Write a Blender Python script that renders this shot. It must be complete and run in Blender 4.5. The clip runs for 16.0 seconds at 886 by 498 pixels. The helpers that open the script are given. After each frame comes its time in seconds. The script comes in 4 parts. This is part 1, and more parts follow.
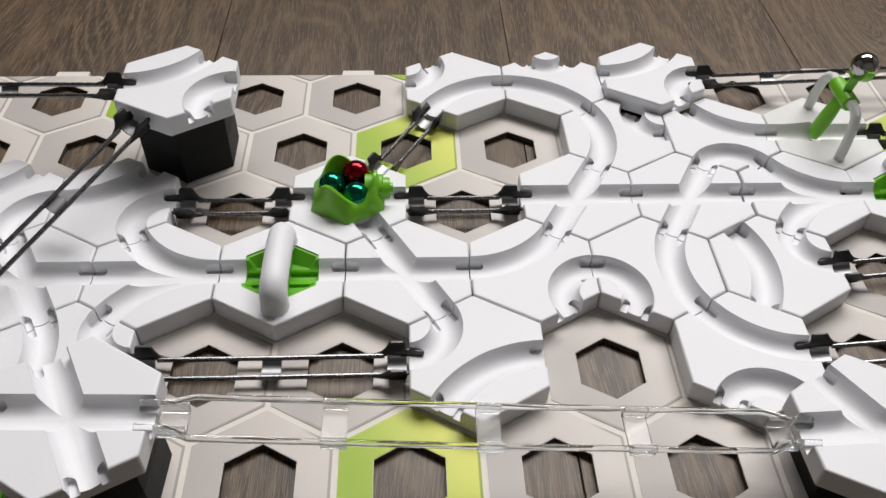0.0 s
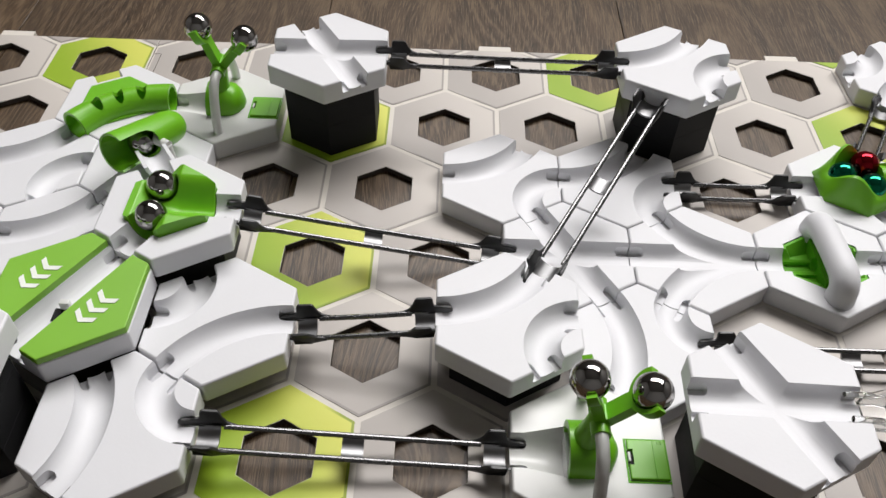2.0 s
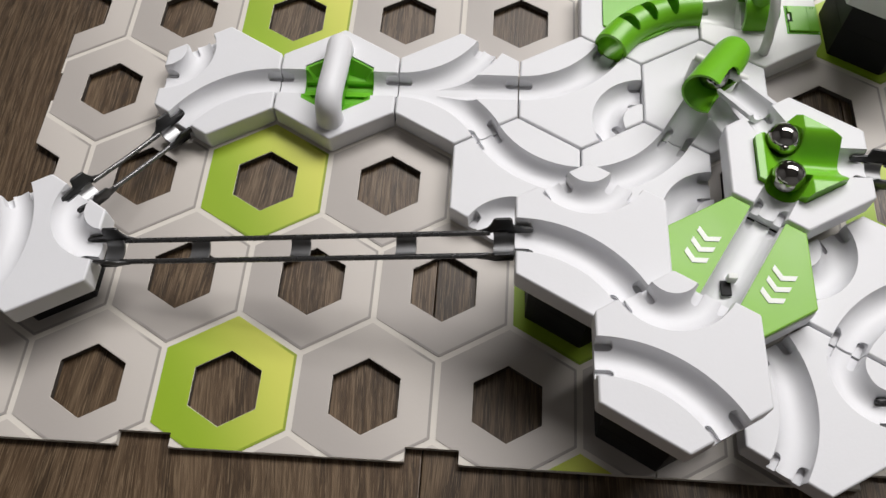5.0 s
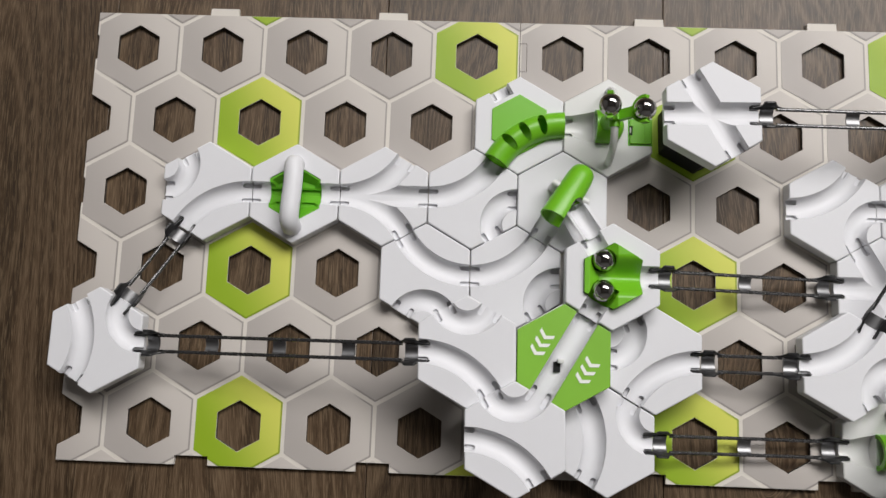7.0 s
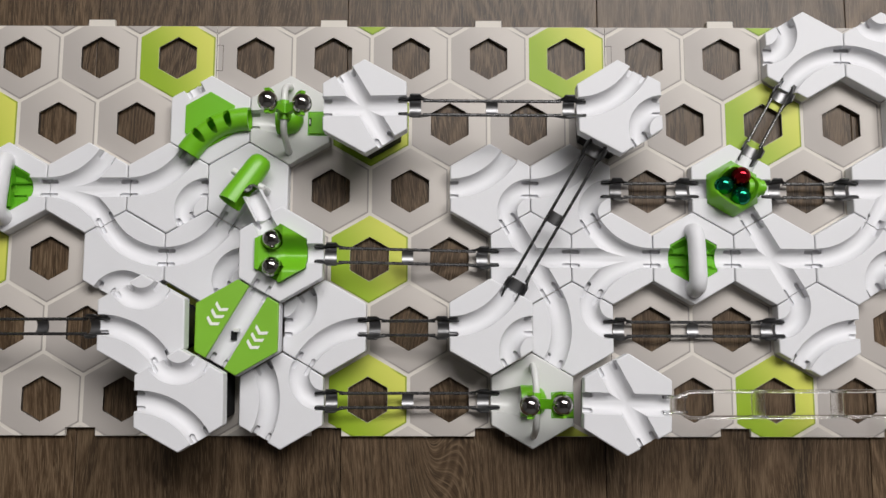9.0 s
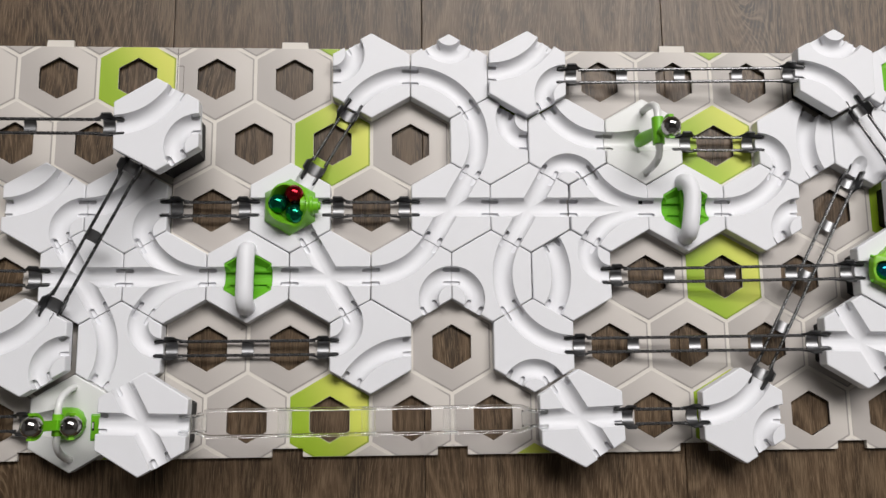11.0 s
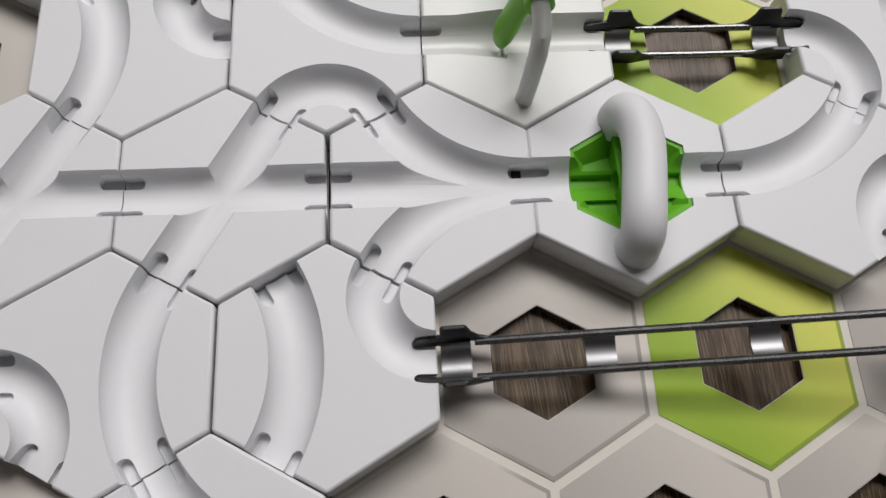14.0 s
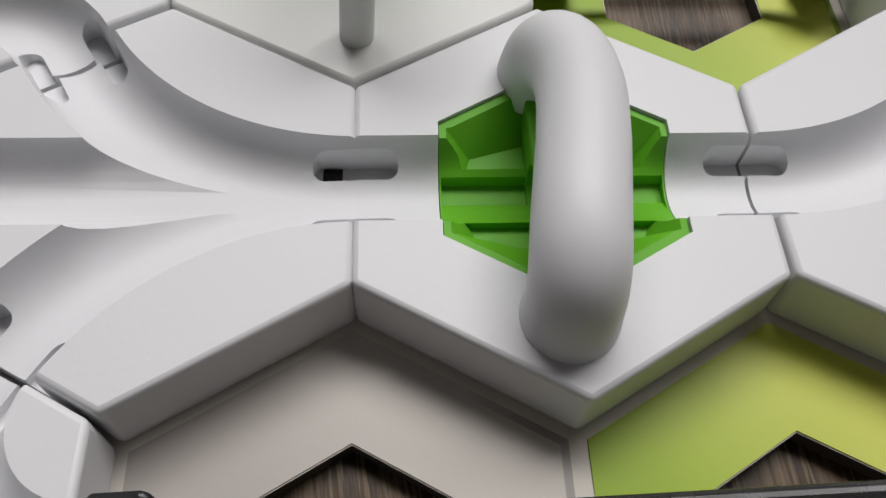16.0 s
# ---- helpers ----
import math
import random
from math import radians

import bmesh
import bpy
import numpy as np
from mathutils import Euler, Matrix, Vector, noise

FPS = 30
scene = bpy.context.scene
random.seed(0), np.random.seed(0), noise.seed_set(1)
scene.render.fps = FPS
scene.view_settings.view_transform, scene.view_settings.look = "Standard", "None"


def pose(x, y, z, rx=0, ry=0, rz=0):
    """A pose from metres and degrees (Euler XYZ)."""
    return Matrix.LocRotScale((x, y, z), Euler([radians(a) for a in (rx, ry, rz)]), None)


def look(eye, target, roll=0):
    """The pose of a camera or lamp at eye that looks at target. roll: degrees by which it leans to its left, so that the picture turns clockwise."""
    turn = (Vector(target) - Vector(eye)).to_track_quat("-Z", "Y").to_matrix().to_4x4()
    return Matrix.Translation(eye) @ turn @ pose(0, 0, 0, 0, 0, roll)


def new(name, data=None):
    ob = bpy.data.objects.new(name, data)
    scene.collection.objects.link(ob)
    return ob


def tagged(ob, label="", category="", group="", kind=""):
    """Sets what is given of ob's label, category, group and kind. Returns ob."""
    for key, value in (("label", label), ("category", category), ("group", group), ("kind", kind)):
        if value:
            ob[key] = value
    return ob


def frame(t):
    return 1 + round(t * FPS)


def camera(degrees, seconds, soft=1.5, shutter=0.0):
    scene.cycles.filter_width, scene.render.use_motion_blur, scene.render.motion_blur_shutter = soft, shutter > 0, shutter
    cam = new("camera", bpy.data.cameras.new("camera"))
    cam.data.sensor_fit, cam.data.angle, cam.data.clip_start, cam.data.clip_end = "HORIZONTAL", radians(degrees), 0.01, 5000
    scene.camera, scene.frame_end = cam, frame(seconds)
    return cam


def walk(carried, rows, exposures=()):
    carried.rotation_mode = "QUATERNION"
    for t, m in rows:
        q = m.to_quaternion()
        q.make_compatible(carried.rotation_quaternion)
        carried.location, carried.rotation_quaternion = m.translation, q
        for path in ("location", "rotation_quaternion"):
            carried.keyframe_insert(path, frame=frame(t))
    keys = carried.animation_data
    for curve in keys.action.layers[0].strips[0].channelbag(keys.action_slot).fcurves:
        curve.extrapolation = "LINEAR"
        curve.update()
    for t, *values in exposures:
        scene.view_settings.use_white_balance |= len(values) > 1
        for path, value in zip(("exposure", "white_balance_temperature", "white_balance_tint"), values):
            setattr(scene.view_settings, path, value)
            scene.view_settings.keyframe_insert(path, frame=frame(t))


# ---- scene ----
cam = camera(56.47, 16.0)
PATH = [  # seconds, eye, yaw, pitch, roll
    (0, 0.62165, -0.38362, 0.27081, -3.383, -45.263, 1.643),
    (0.5, 0.58117, -0.38352, 0.27250, -3.005, -45.728, 2.649),
    (1, 0.53111, -0.38514, 0.26271, -1.936, -46.228, 3.121),
    (1.5, 0.47731, -0.37705, 0.26519, -1.373, -47.066, 2.826),
    (2, 0.40699, -0.37766, 0.26515, 0.077, -46.774, 1.893),
    (2.5, 0.34778, -0.36968, 0.27468, 0.824, -47.173, 1.260),
    (3, 0.30503, -0.37081, 0.27304, 2.659, -47.048, -0.020),
    (3.5, 0.26065, -0.37444, 0.27308, 4.731, -47.613, -1.338),
    (4, 0.22539, -0.37533, 0.27290, 5.968, -48.339, -2.302),
    (6.3, 0.16490, -0.21953, 0.43269, 15.195, -80.320, -12.487),
    (6.5, 0.16992, -0.21044, 0.45811, 10.806, -80.488, -8.599),
    (7, 0.21308, -0.19441, 0.50186, 11.143, -81.735, -9.139),
    (7.5, 0.25477, -0.20503, 0.53921, 14.856, -82.827, -12.907),
    (8, 0.30070, -0.19936, 0.54596, 8.134, -83.263, -7.059),
    (8.2, 0.31858, -0.19131, 0.54836, 5.725, -83.868, -4.688),
    (10.3, 0.55329, -0.21841, 0.56230, -11.061, -81.013, 9.518),
    (10.5, 0.57929, -0.21476, 0.55912, -13.762, -80.807, 12.792),
    (11, 0.66818, -0.21141, 0.55929, -17.536, -80.280, 17.140),
    (11.5, 0.73448, -0.21238, 0.54459, -23.104, -79.722, 20.529),
    (12, 0.78240, -0.21691, 0.51880, -28.910, -79.053, 25.347),
    (12.5, 0.79449, -0.20721, 0.44688, -30.067, -79.372, 26.687),
    (13, 0.79663, -0.18261, 0.37195, -25.616, -79.892, 21.904),
    (13.5, 0.79932, -0.17283, 0.29360, -15.336, -75.324, 11.979),
    (14, 0.80134, -0.18980, 0.20884, -8.322, -68.196, 5.693),
    (14.5, 0.81206, -0.18654, 0.17319, -4.735, -63.428, 2.234),
    (15, 0.82533, -0.17726, 0.13304, -4.983, -60.351, 2.916),
    (15.5, 0.83482, -0.16807, 0.11154, -5.435, -58.870, 3.665),
    (16, 0.84278, -0.15609, 0.09895, -6.088, -58.796, 4.302),
]
walk(cam, [(t, pose(x, y, z, 90 + pitch, 0, yaw) @ pose(0, 0, 0, 0, 0, roll)) for t, x, y, z, yaw, pitch, roll in PATH],
     [(0, 0.45), (1, 0.52), (2.5, 0.6), (4.2, 0.57), (6.3, 0.42), (8.2, 0.31), (11, 0.34), (12, 0.31), (13, 0.17), (14, 0.0), (16, 0.04)])

# ---- light ----
ROOM_X, ROOM_Y = (-1.9, 3.1), (-2.2, 1.6)
world = bpy.data.worlds.new("sky")
scene.world = world
world.use_nodes = True
wn = world.node_tree.nodes
sky = wn.new("ShaderNodeTexSky")
sky.sky_type, sky.sun_disc = "NISHITA", False
sky.sun_elevation, sky.sun_rotation = radians(38), radians(150)
world.node_tree.links.new(sky.outputs[0], wn["Background"].inputs[0])
wn["Background"].inputs[1].default_value = 0.12


def area_lamp(name, m, w, h, power, colour):
    d = bpy.data.lights.new(name, "AREA")
    d.shape, d.size, d.size_y, d.energy, d.color = "RECTANGLE", w, h, power, colour
    ob = new(name, d)
    ob.matrix_world = m
    return ob


# daylight in the window opening
area_lamp("window_daylight", look((1.15, 1.52, 2.4), (0.68, 0, 0.0)), 3.0, 1.1, 93, (1.0, 0.97, 0.95))


# ---- materials ----
def material(name, colour, rough=0.4, metal=0.0, vary=0.06, scale=60.0, bump=0.0, bump_scale=900.0, **more):
    m = bpy.data.materials.new(name)
    m.use_nodes = True
    n, l = m.node_tree.nodes, m.node_tree.links
    b = n["Principled BSDF"]
    b.inputs["Roughness"].default_value, b.inputs["Metallic"].default_value = rough, metal
    for key, v in more.items():
        b.inputs[key.replace("_", " ")].default_value = v
    co = n.new("ShaderNodeTexCoord")
    big = n.new("ShaderNodeTexNoise")
    big.inputs["Scale"].default_value, big.inputs["Detail"].default_value = scale, 5
    l.new(co.outputs["Object"], big.inputs["Vector"])
    ramp = n.new("ShaderNodeMix")
    ramp.data_type = "RGBA"
    ramp.inputs[6].default_value = (*[c * (1 - vary) for c in colour], 1)
    ramp.inputs[7].default_value = (*[min(1, c * (1 + vary)) for c in colour], 1)
    l.new(big.outputs[0], ramp.inputs[0])
    l.new(ramp.outputs[2], b.inputs["Base Color"])
    r = n.new("ShaderNodeMapRange")
    r.inputs[3].default_value, r.inputs[4].default_value = max(0.02, rough * 0.8), min(1, rough * 1.2)
    l.new(big.outputs[0], r.inputs[0])
    l.new(r.outputs[0], b.inputs["Roughness"])
    if bump:
        fine = n.new("ShaderNodeTexNoise")
        fine.inputs["Scale"].default_value, fine.inputs["Detail"].default_value = bump_scale, 3
        l.new(co.outputs["Object"], fine.inputs["Vector"])
        bu = n.new("ShaderNodeBump")
        bu.inputs["Strength"].default_value, bu.inputs["Distance"].default_value = bump, 0.0004
        l.new(fine.outputs[0], bu.inputs["Height"])
        l.new(bu.outputs[0], b.inputs["Normal"])
    return m


WHITE = material("white_plastic", (0.737, 0.739, 0.762), 0.46, vary=0.025, bump=0.06, Specular_IOR_Level=0.36)
MILKY = material("milky_plastic", (0.77, 0.775, 0.755), 0.3, vary=0.03, bump=0.03, Transmission_Weight=0.12)
GREEN = material("green_plastic", (0.16, 0.47, 0.014), 0.34, vary=0.05, bump=0.04)
CAP_GREEN = material("cap_green_plastic", (0.205, 0.50, 0.018), 0.4, vary=0.05, bump=0.04)
COVER_GREEN = material("cover_green_plastic", (0.2, 0.47, 0.016), 0.5, vary=0.05, bump=0.05, Specular_IOR_Level=0.75)
BASIN_GREEN = material("basin_green_plastic", (0.135, 0.44, 0.014), 0.55, vary=0.05, bump=0.04, Specular_IOR_Level=0.15)
GREEN_DARK = material("green_insert_plastic", (0.13, 0.43, 0.02), 0.5, vary=0.08, bump=0.06, Specular_IOR_Level=0.25)
BLACK = material("black_plastic", (0.011, 0.011, 0.012), 0.6, vary=0.15, bump=0.05, Specular_IOR_Level=0.22)
STEEL = material("rail_steel", (0.17, 0.17, 0.172), 0.27, 0.9, vary=0.15, scale=200)
CLIP = material("clip_steel", (0.046, 0.046, 0.047), 0.36, 0.6, vary=0.2, scale=200)
PLATE = material("bracket_steel", (0.26, 0.26, 0.265), 0.42, 1.0, vary=0.12, scale=150)
CHROME = material("ball_chrome", (0.42, 0.41, 0.40), 0.06, 1.0, vary=0.02)
TEAL = material("ball_teal", (0.006, 0.18, 0.095), 0.1, 0.9, vary=0.05)
TEALBLUE = material("ball_blue", (0.01, 0.2, 0.3), 0.1, 0.9, vary=0.05)
RED = material("ball_red", (0.32, 0.009, 0.018), 0.1, 0.9, vary=0.05)
CLEAR = material("clear_plastic", (0.96, 0.97, 0.97), 0.05, vary=0.01, Transmission_Weight=1.0, IOR=1.42)
CLEAR_PLATE = material("clear_plate_plastic", (0.96, 0.97, 0.97), 0.24, vary=0.01, Transmission_Weight=1.0, IOR=1.3)
CARD = material("board_edge_print", (0.68, 0.64, 0.58), 0.6, vary=0.04, bump=0.08)
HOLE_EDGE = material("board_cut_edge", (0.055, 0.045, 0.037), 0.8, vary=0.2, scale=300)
CHEVRON = material("chevron_print", (0.85, 0.87, 0.82), 0.5, vary=0.02)
# wall and ceiling tones are set dark to hold down bounced fill
PAINT = material("wall_paint", (0.19, 0.184, 0.178), 0.8, vary=0.03, scale=6, bump=0.1)
CEILING = material("ceiling_paint", (0.2, 0.195, 0.19), 0.85, vary=0.02, scale=6)
FRAME = material("window_frame_paint", (0.8, 0.8, 0.8), 0.4, vary=0.02)


def cell_material(name, low, high):
    """Printed cell: a soft printed gradient from the lower left to the right, with fine speckle."""
    m = material(name, low, 0.5, vary=0.03, bump=0.05, Specular_IOR_Level=0.45)
    n, l = m.node_tree.nodes, m.node_tree.links
    b = n["Principled BSDF"]
    co = n.new("ShaderNodeTexCoord")
    sep = n.new("ShaderNodeSeparateXYZ")
    l.new(co.outputs["Object"], sep.inputs[0])
    mul = n.new("ShaderNodeMath")
    mul.operation, mul.inputs[1].default_value, mul.inputs[2].default_value = "MULTIPLY_ADD", 0.55, 0.0
    l.new(sep.outputs[1], mul.inputs[0])
    l.new(sep.outputs[0], mul.inputs[2])
    ra = n.new("ShaderNodeMapRange")
    ra.interpolation_type = "SMOOTHSTEP"
    ra.inputs[1].default_value, ra.inputs[2].default_value = -0.025, 0.036
    l.new(mul.outputs[0], ra.inputs[0])
    mix = n.new("ShaderNodeMix")
    mix.data_type = "RGBA"
    mix.inputs[6].default_value, mix.inputs[7].default_value = (*low, 1), (*high, 1)
    l.new(ra.outputs[0], mix.inputs[0])
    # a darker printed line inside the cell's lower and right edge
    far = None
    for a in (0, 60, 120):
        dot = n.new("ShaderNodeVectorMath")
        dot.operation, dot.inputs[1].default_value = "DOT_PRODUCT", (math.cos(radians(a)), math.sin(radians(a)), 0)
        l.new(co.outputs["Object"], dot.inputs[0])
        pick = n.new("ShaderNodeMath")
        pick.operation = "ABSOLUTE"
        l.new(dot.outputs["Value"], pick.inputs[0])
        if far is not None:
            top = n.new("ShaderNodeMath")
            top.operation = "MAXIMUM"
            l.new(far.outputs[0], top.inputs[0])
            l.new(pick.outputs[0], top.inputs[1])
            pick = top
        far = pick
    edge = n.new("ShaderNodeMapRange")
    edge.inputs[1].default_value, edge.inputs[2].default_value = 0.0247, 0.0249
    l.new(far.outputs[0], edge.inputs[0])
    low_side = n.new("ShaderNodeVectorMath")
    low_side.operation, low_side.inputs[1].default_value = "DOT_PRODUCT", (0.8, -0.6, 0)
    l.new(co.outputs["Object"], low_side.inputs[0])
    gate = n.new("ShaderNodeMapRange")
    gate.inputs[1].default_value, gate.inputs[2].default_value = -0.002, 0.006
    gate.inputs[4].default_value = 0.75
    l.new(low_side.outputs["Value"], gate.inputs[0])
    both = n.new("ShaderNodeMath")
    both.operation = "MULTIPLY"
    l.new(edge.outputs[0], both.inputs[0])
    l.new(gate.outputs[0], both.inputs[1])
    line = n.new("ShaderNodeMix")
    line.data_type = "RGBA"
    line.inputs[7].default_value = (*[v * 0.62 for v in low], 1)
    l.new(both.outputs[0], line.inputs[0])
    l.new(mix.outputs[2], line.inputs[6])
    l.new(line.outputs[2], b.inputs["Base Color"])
    return m


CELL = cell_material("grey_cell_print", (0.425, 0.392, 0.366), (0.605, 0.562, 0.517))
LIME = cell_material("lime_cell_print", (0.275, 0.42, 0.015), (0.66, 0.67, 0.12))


def wood_material(name="brown_oak_laminate", knot_spot=None, figured=0.032, rings_across=330.0, ring_lines=0.5):
    m = bpy.data.materials.new(name)
    m.use_nodes = True
    n, l = m.node_tree.nodes, m.node_tree.links
    b = n["Principled BSDF"]
    co, info = n.new("ShaderNodeTexCoord"), n.new("ShaderNodeObjectInfo")
    off = n.new("ShaderNodeVectorMath")
    off.operation = "MULTIPLY_ADD"
    off.inputs[1].default_value = (1, 1, 1)
    l.new(co.outputs["Object"], off.inputs[0])
    sc = n.new("ShaderNodeVectorMath")
    sc.operation, sc.inputs["Scale"].default_value = "SCALE", 37.0
    l.new(info.outputs["Random"], sc.inputs[0])
    l.new(sc.outputs[0], off.inputs[2])
    warp = n.new("ShaderNodeTexNoise")
    warp.inputs["Scale"].default_value, warp.inputs["Detail"].default_value = 9.0, 2
    mp0 = n.new("ShaderNodeMapping")
    mp0.inputs["Scale"].default_value = (1.0, 0.3, 1.0)
    l.new(off.outputs[0], mp0.inputs[0])
    l.new(mp0.outputs[0], warp.inputs["Vector"])
    add = n.new("ShaderNodeVectorMath")
    add.operation = "MULTIPLY_ADD"
    add.inputs[1].default_value = (0.06, 0.0, 0.0)
    l.new(warp.outputs["Color"], add.inputs[0])
    along = n.new("ShaderNodeMapRange")
    along.inputs[3].default_value, along.inputs[4].default_value = 0.0, 0.9
    l.new(info.outputs["Random"], along.inputs[0])
    spot = n.new("ShaderNodeCombineXYZ")
    if knot_spot:
        spot.inputs[0].default_value, spot.inputs[1].default_value = knot_spot
    else:
        l.new(along.outputs[0], spot.inputs[1])
    knot_at = n.new("ShaderNodeVectorMath")
    knot_at.operation = "SUBTRACT"
    l.new(co.outputs["Object"], knot_at.inputs[0])
    l.new(spot.outputs[0], knot_at.inputs[1])
    knot_map = n.new("ShaderNodeMapping")
    knot_map.inputs["Location"].default_value = (0.0, 0.0, 0.0) if knot_spot else (0.7, 2.6, 0.0)
    knot_map.inputs["Scale"].default_value = (24.0, 6.5, 0.0)
    l.new(knot_at.outputs[0], knot_map.inputs[0])
    knot = n.new("ShaderNodeTexGradient")
    knot.gradient_type = "QUADRATIC_SPHERE"
    l.new(knot_map.outputs[0], knot.inputs[0])
    bend = n.new("ShaderNodeVectorMath")
    bend.operation, bend.inputs[1].default_value = "MULTIPLY_ADD", (0.045, 0.0, 0.0)
    l.new(knot.outputs[0], bend.inputs[0])
    l.new(off.outputs[0], bend.inputs[2])
    l.new(bend.outputs[0], add.inputs[2])
    mp = n.new("ShaderNodeMapping")
    mp.inputs["Scale"].default_value = (1.0, 0.06, 1.0)
    l.new(add.outputs[0], mp.inputs[0])
    grain = n.new("ShaderNodeTexNoise")
    grain.inputs["Scale"].default_value, grain.inputs["Detail"].default_value, grain.inputs["Roughness"].default_value = 1500.0, 7, 0.75
    l.new(mp.outputs[0], grain.inputs["Vector"])
    rings = n.new("ShaderNodeTexNoise")
    rings.inputs["Scale"].default_value, rings.inputs["Detail"].default_value = 70.0, 3
    l.new(mp.outputs[0], rings.inputs["Vector"])
    # contour-like rings of the board's figure
    fig_map = n.new("ShaderNodeMapping")
    fig_map.inputs["Scale"].default_value = (6.0, 1.0, 6.0)
    l.new(off.outputs[0], fig_map.inputs[0])
    figure = n.new("ShaderNodeTexNoise")
    figure.inputs["Scale"].default_value, figure.inputs["Detail"].default_value, figure.inputs["Roughness"].default_value = 1.0, 3.5, 0.42
    l.new(fig_map.outputs[0], figure.inputs["Vector"])
    turns = n.new("ShaderNodeMath")
    turns.operation, turns.inputs[1].default_value = "MULTIPLY", rings_across
    with_knot = n.new("ShaderNodeMath")
    with_knot.operation, with_knot.inputs[1].default_value = "MULTIPLY_ADD", 0.22
    l.new(knot.outputs[1], with_knot.inputs[0])
    l.new(figure.outputs[0], with_knot.inputs[2])
    l.new(with_knot.outputs[0], turns.inputs[0])
    ring = n.new("ShaderNodeMath")
    ring.operation = "SINE"
    l.new(turns.outputs[0], ring.inputs[0])
    ring_amount = n.new("ShaderNodeMath")
    ring_amount.operation, ring_amount.inputs[1].default_value = "MULTIPLY", figured
    l.new(ring.outputs[0], ring_amount.inputs[0])
    mixf0 = n.new("ShaderNodeMath")
    mixf0.operation, mixf0.inputs[1].default_value = "MULTIPLY_ADD", 0.64
    l.new(grain.outputs[0], mixf0.inputs[0])
    half = n.new("ShaderNodeMath")
    half.operation, half.inputs[1].default_value = "MULTIPLY_ADD", 0.36
    l.new(rings.outputs[0], half.inputs[0])
    l.new(ring_amount.outputs[0], half.inputs[2])
    l.new(half.outputs[0], mixf0.inputs[2])
    # short pale pores along the grain
    pore_map = n.new("ShaderNodeMapping")
    pore_map.inputs["Scale"].default_value = (1.0, 0.036, 1.0)
    l.new(add.outputs[0], pore_map.inputs[0])
    pore = n.new("ShaderNodeTexNoise")
    pore.inputs["Scale"].default_value, pore.inputs["Detail"].default_value = 2400.0, 3
    l.new(pore_map.outputs[0], pore.inputs["Vector"])
    pore_on = n.new("ShaderNodeMapRange")
    pore_on.inputs[1].default_value, pore_on.inputs[2].default_value, pore_on.inputs[4].default_value = 0.55, 0.62, 0.62
    l.new(pore.outputs[0], pore_on.inputs[0])
    cr = n.new("ShaderNodeValToRGB")
    e = cr.color_ramp.elements
    e[0].position, e[0].color = 0.37, (0.033, 0.023, 0.015, 1)
    e[1].position, e[1].color = 0.66, (0.145, 0.102, 0.070, 1)
    mid = e.new(0.5)
    mid.color = (0.080, 0.054, 0.035, 1)
    l.new(mixf0.outputs[0], cr.inputs[0])
    tone = n.new("ShaderNodeMapRange")
    tone.inputs[3].default_value, tone.inputs[4].default_value = 0.68, 0.88
    l.new(info.outputs["Random"], tone.inputs[0])
    hsv = n.new("ShaderNodeHueSaturation")
    l.new(tone.outputs[0], hsv.inputs["Value"])
    hsv.inputs["Saturation"].default_value = 1.2
    pale = n.new("ShaderNodeMix")
    pale.data_type = "RGBA"
    pale.inputs[7].default_value = (0.27, 0.204, 0.142, 1)
    # sharp pale growth lines, broken into dashes by the pores
    lines = n.new("ShaderNodeTexWave")
    lines.wave_type, lines.bands_direction, lines.wave_profile = "BANDS", "X", "SAW"
    lines.inputs["Scale"].default_value, lines.inputs["Distortion"].default_value = 95.0, 5.0
    lines.inputs["Detail"].default_value, lines.inputs["Detail Scale"].default_value = 3.0, 0.35
    l.new(mp.outputs[0], lines.inputs["Vector"])
    line_on = n.new("ShaderNodeMapRange")
    line_on.inputs[1].default_value, line_on.inputs[2].default_value, line_on.inputs[4].default_value = 0.68, 0.9, 1.0
    l.new(lines.outputs["Fac"], line_on.inputs[0])
    dash = n.new("ShaderNodeMapRange")
    dash.inputs[1].default_value, dash.inputs[2].default_value, dash.inputs[4].default_value = 0.42, 0.58, 0.5
    l.new(pore.outputs[0], dash.inputs[0])
    dashes = n.new("ShaderNodeMath")
    dashes.operation = "MULTIPLY"
    l.new(line_on.outputs[0], dashes.inputs[0])
    l.new(dash.outputs[0], dashes.inputs[1])
    pale_on = n.new("ShaderNodeMath")
    pale_on.operation = "MAXIMUM"
    l.new(dashes.outputs[0], pale_on.inputs[0])
    l.new(pore_on.outputs[0], pale_on.inputs[1])
    # pale pores along the growth rings
    ring_on = n.new("ShaderNodeMapRange")
    ring_on.inputs[1].default_value, ring_on.inputs[2].default_value, ring_on.inputs[4].default_value = 0.35, 0.95, ring_lines
    l.new(ring.outputs[0], ring_on.inputs[0])
    ring_dash = n.new("ShaderNodeMapRange")
    ring_dash.inputs[1].default_value, ring_dash.inputs[2].default_value, ring_dash.inputs[3].default_value = 0.40, 0.56, 0.12
    l.new(pore.outputs[0], ring_dash.inputs[0])
    ring_pores = n.new("ShaderNodeMath")
    ring_pores.operation = "MULTIPLY"
    l.new(ring_on.outputs[0], ring_pores.inputs[0])
    l.new(ring_dash.outputs[0], ring_pores.inputs[1])
    all_pale = n.new("ShaderNodeMath")
    all_pale.operation = "MAXIMUM"
    l.new(pale_on.outputs[0], all_pale.inputs[0])
    l.new(ring_pores.outputs[0], all_pale.inputs[1])
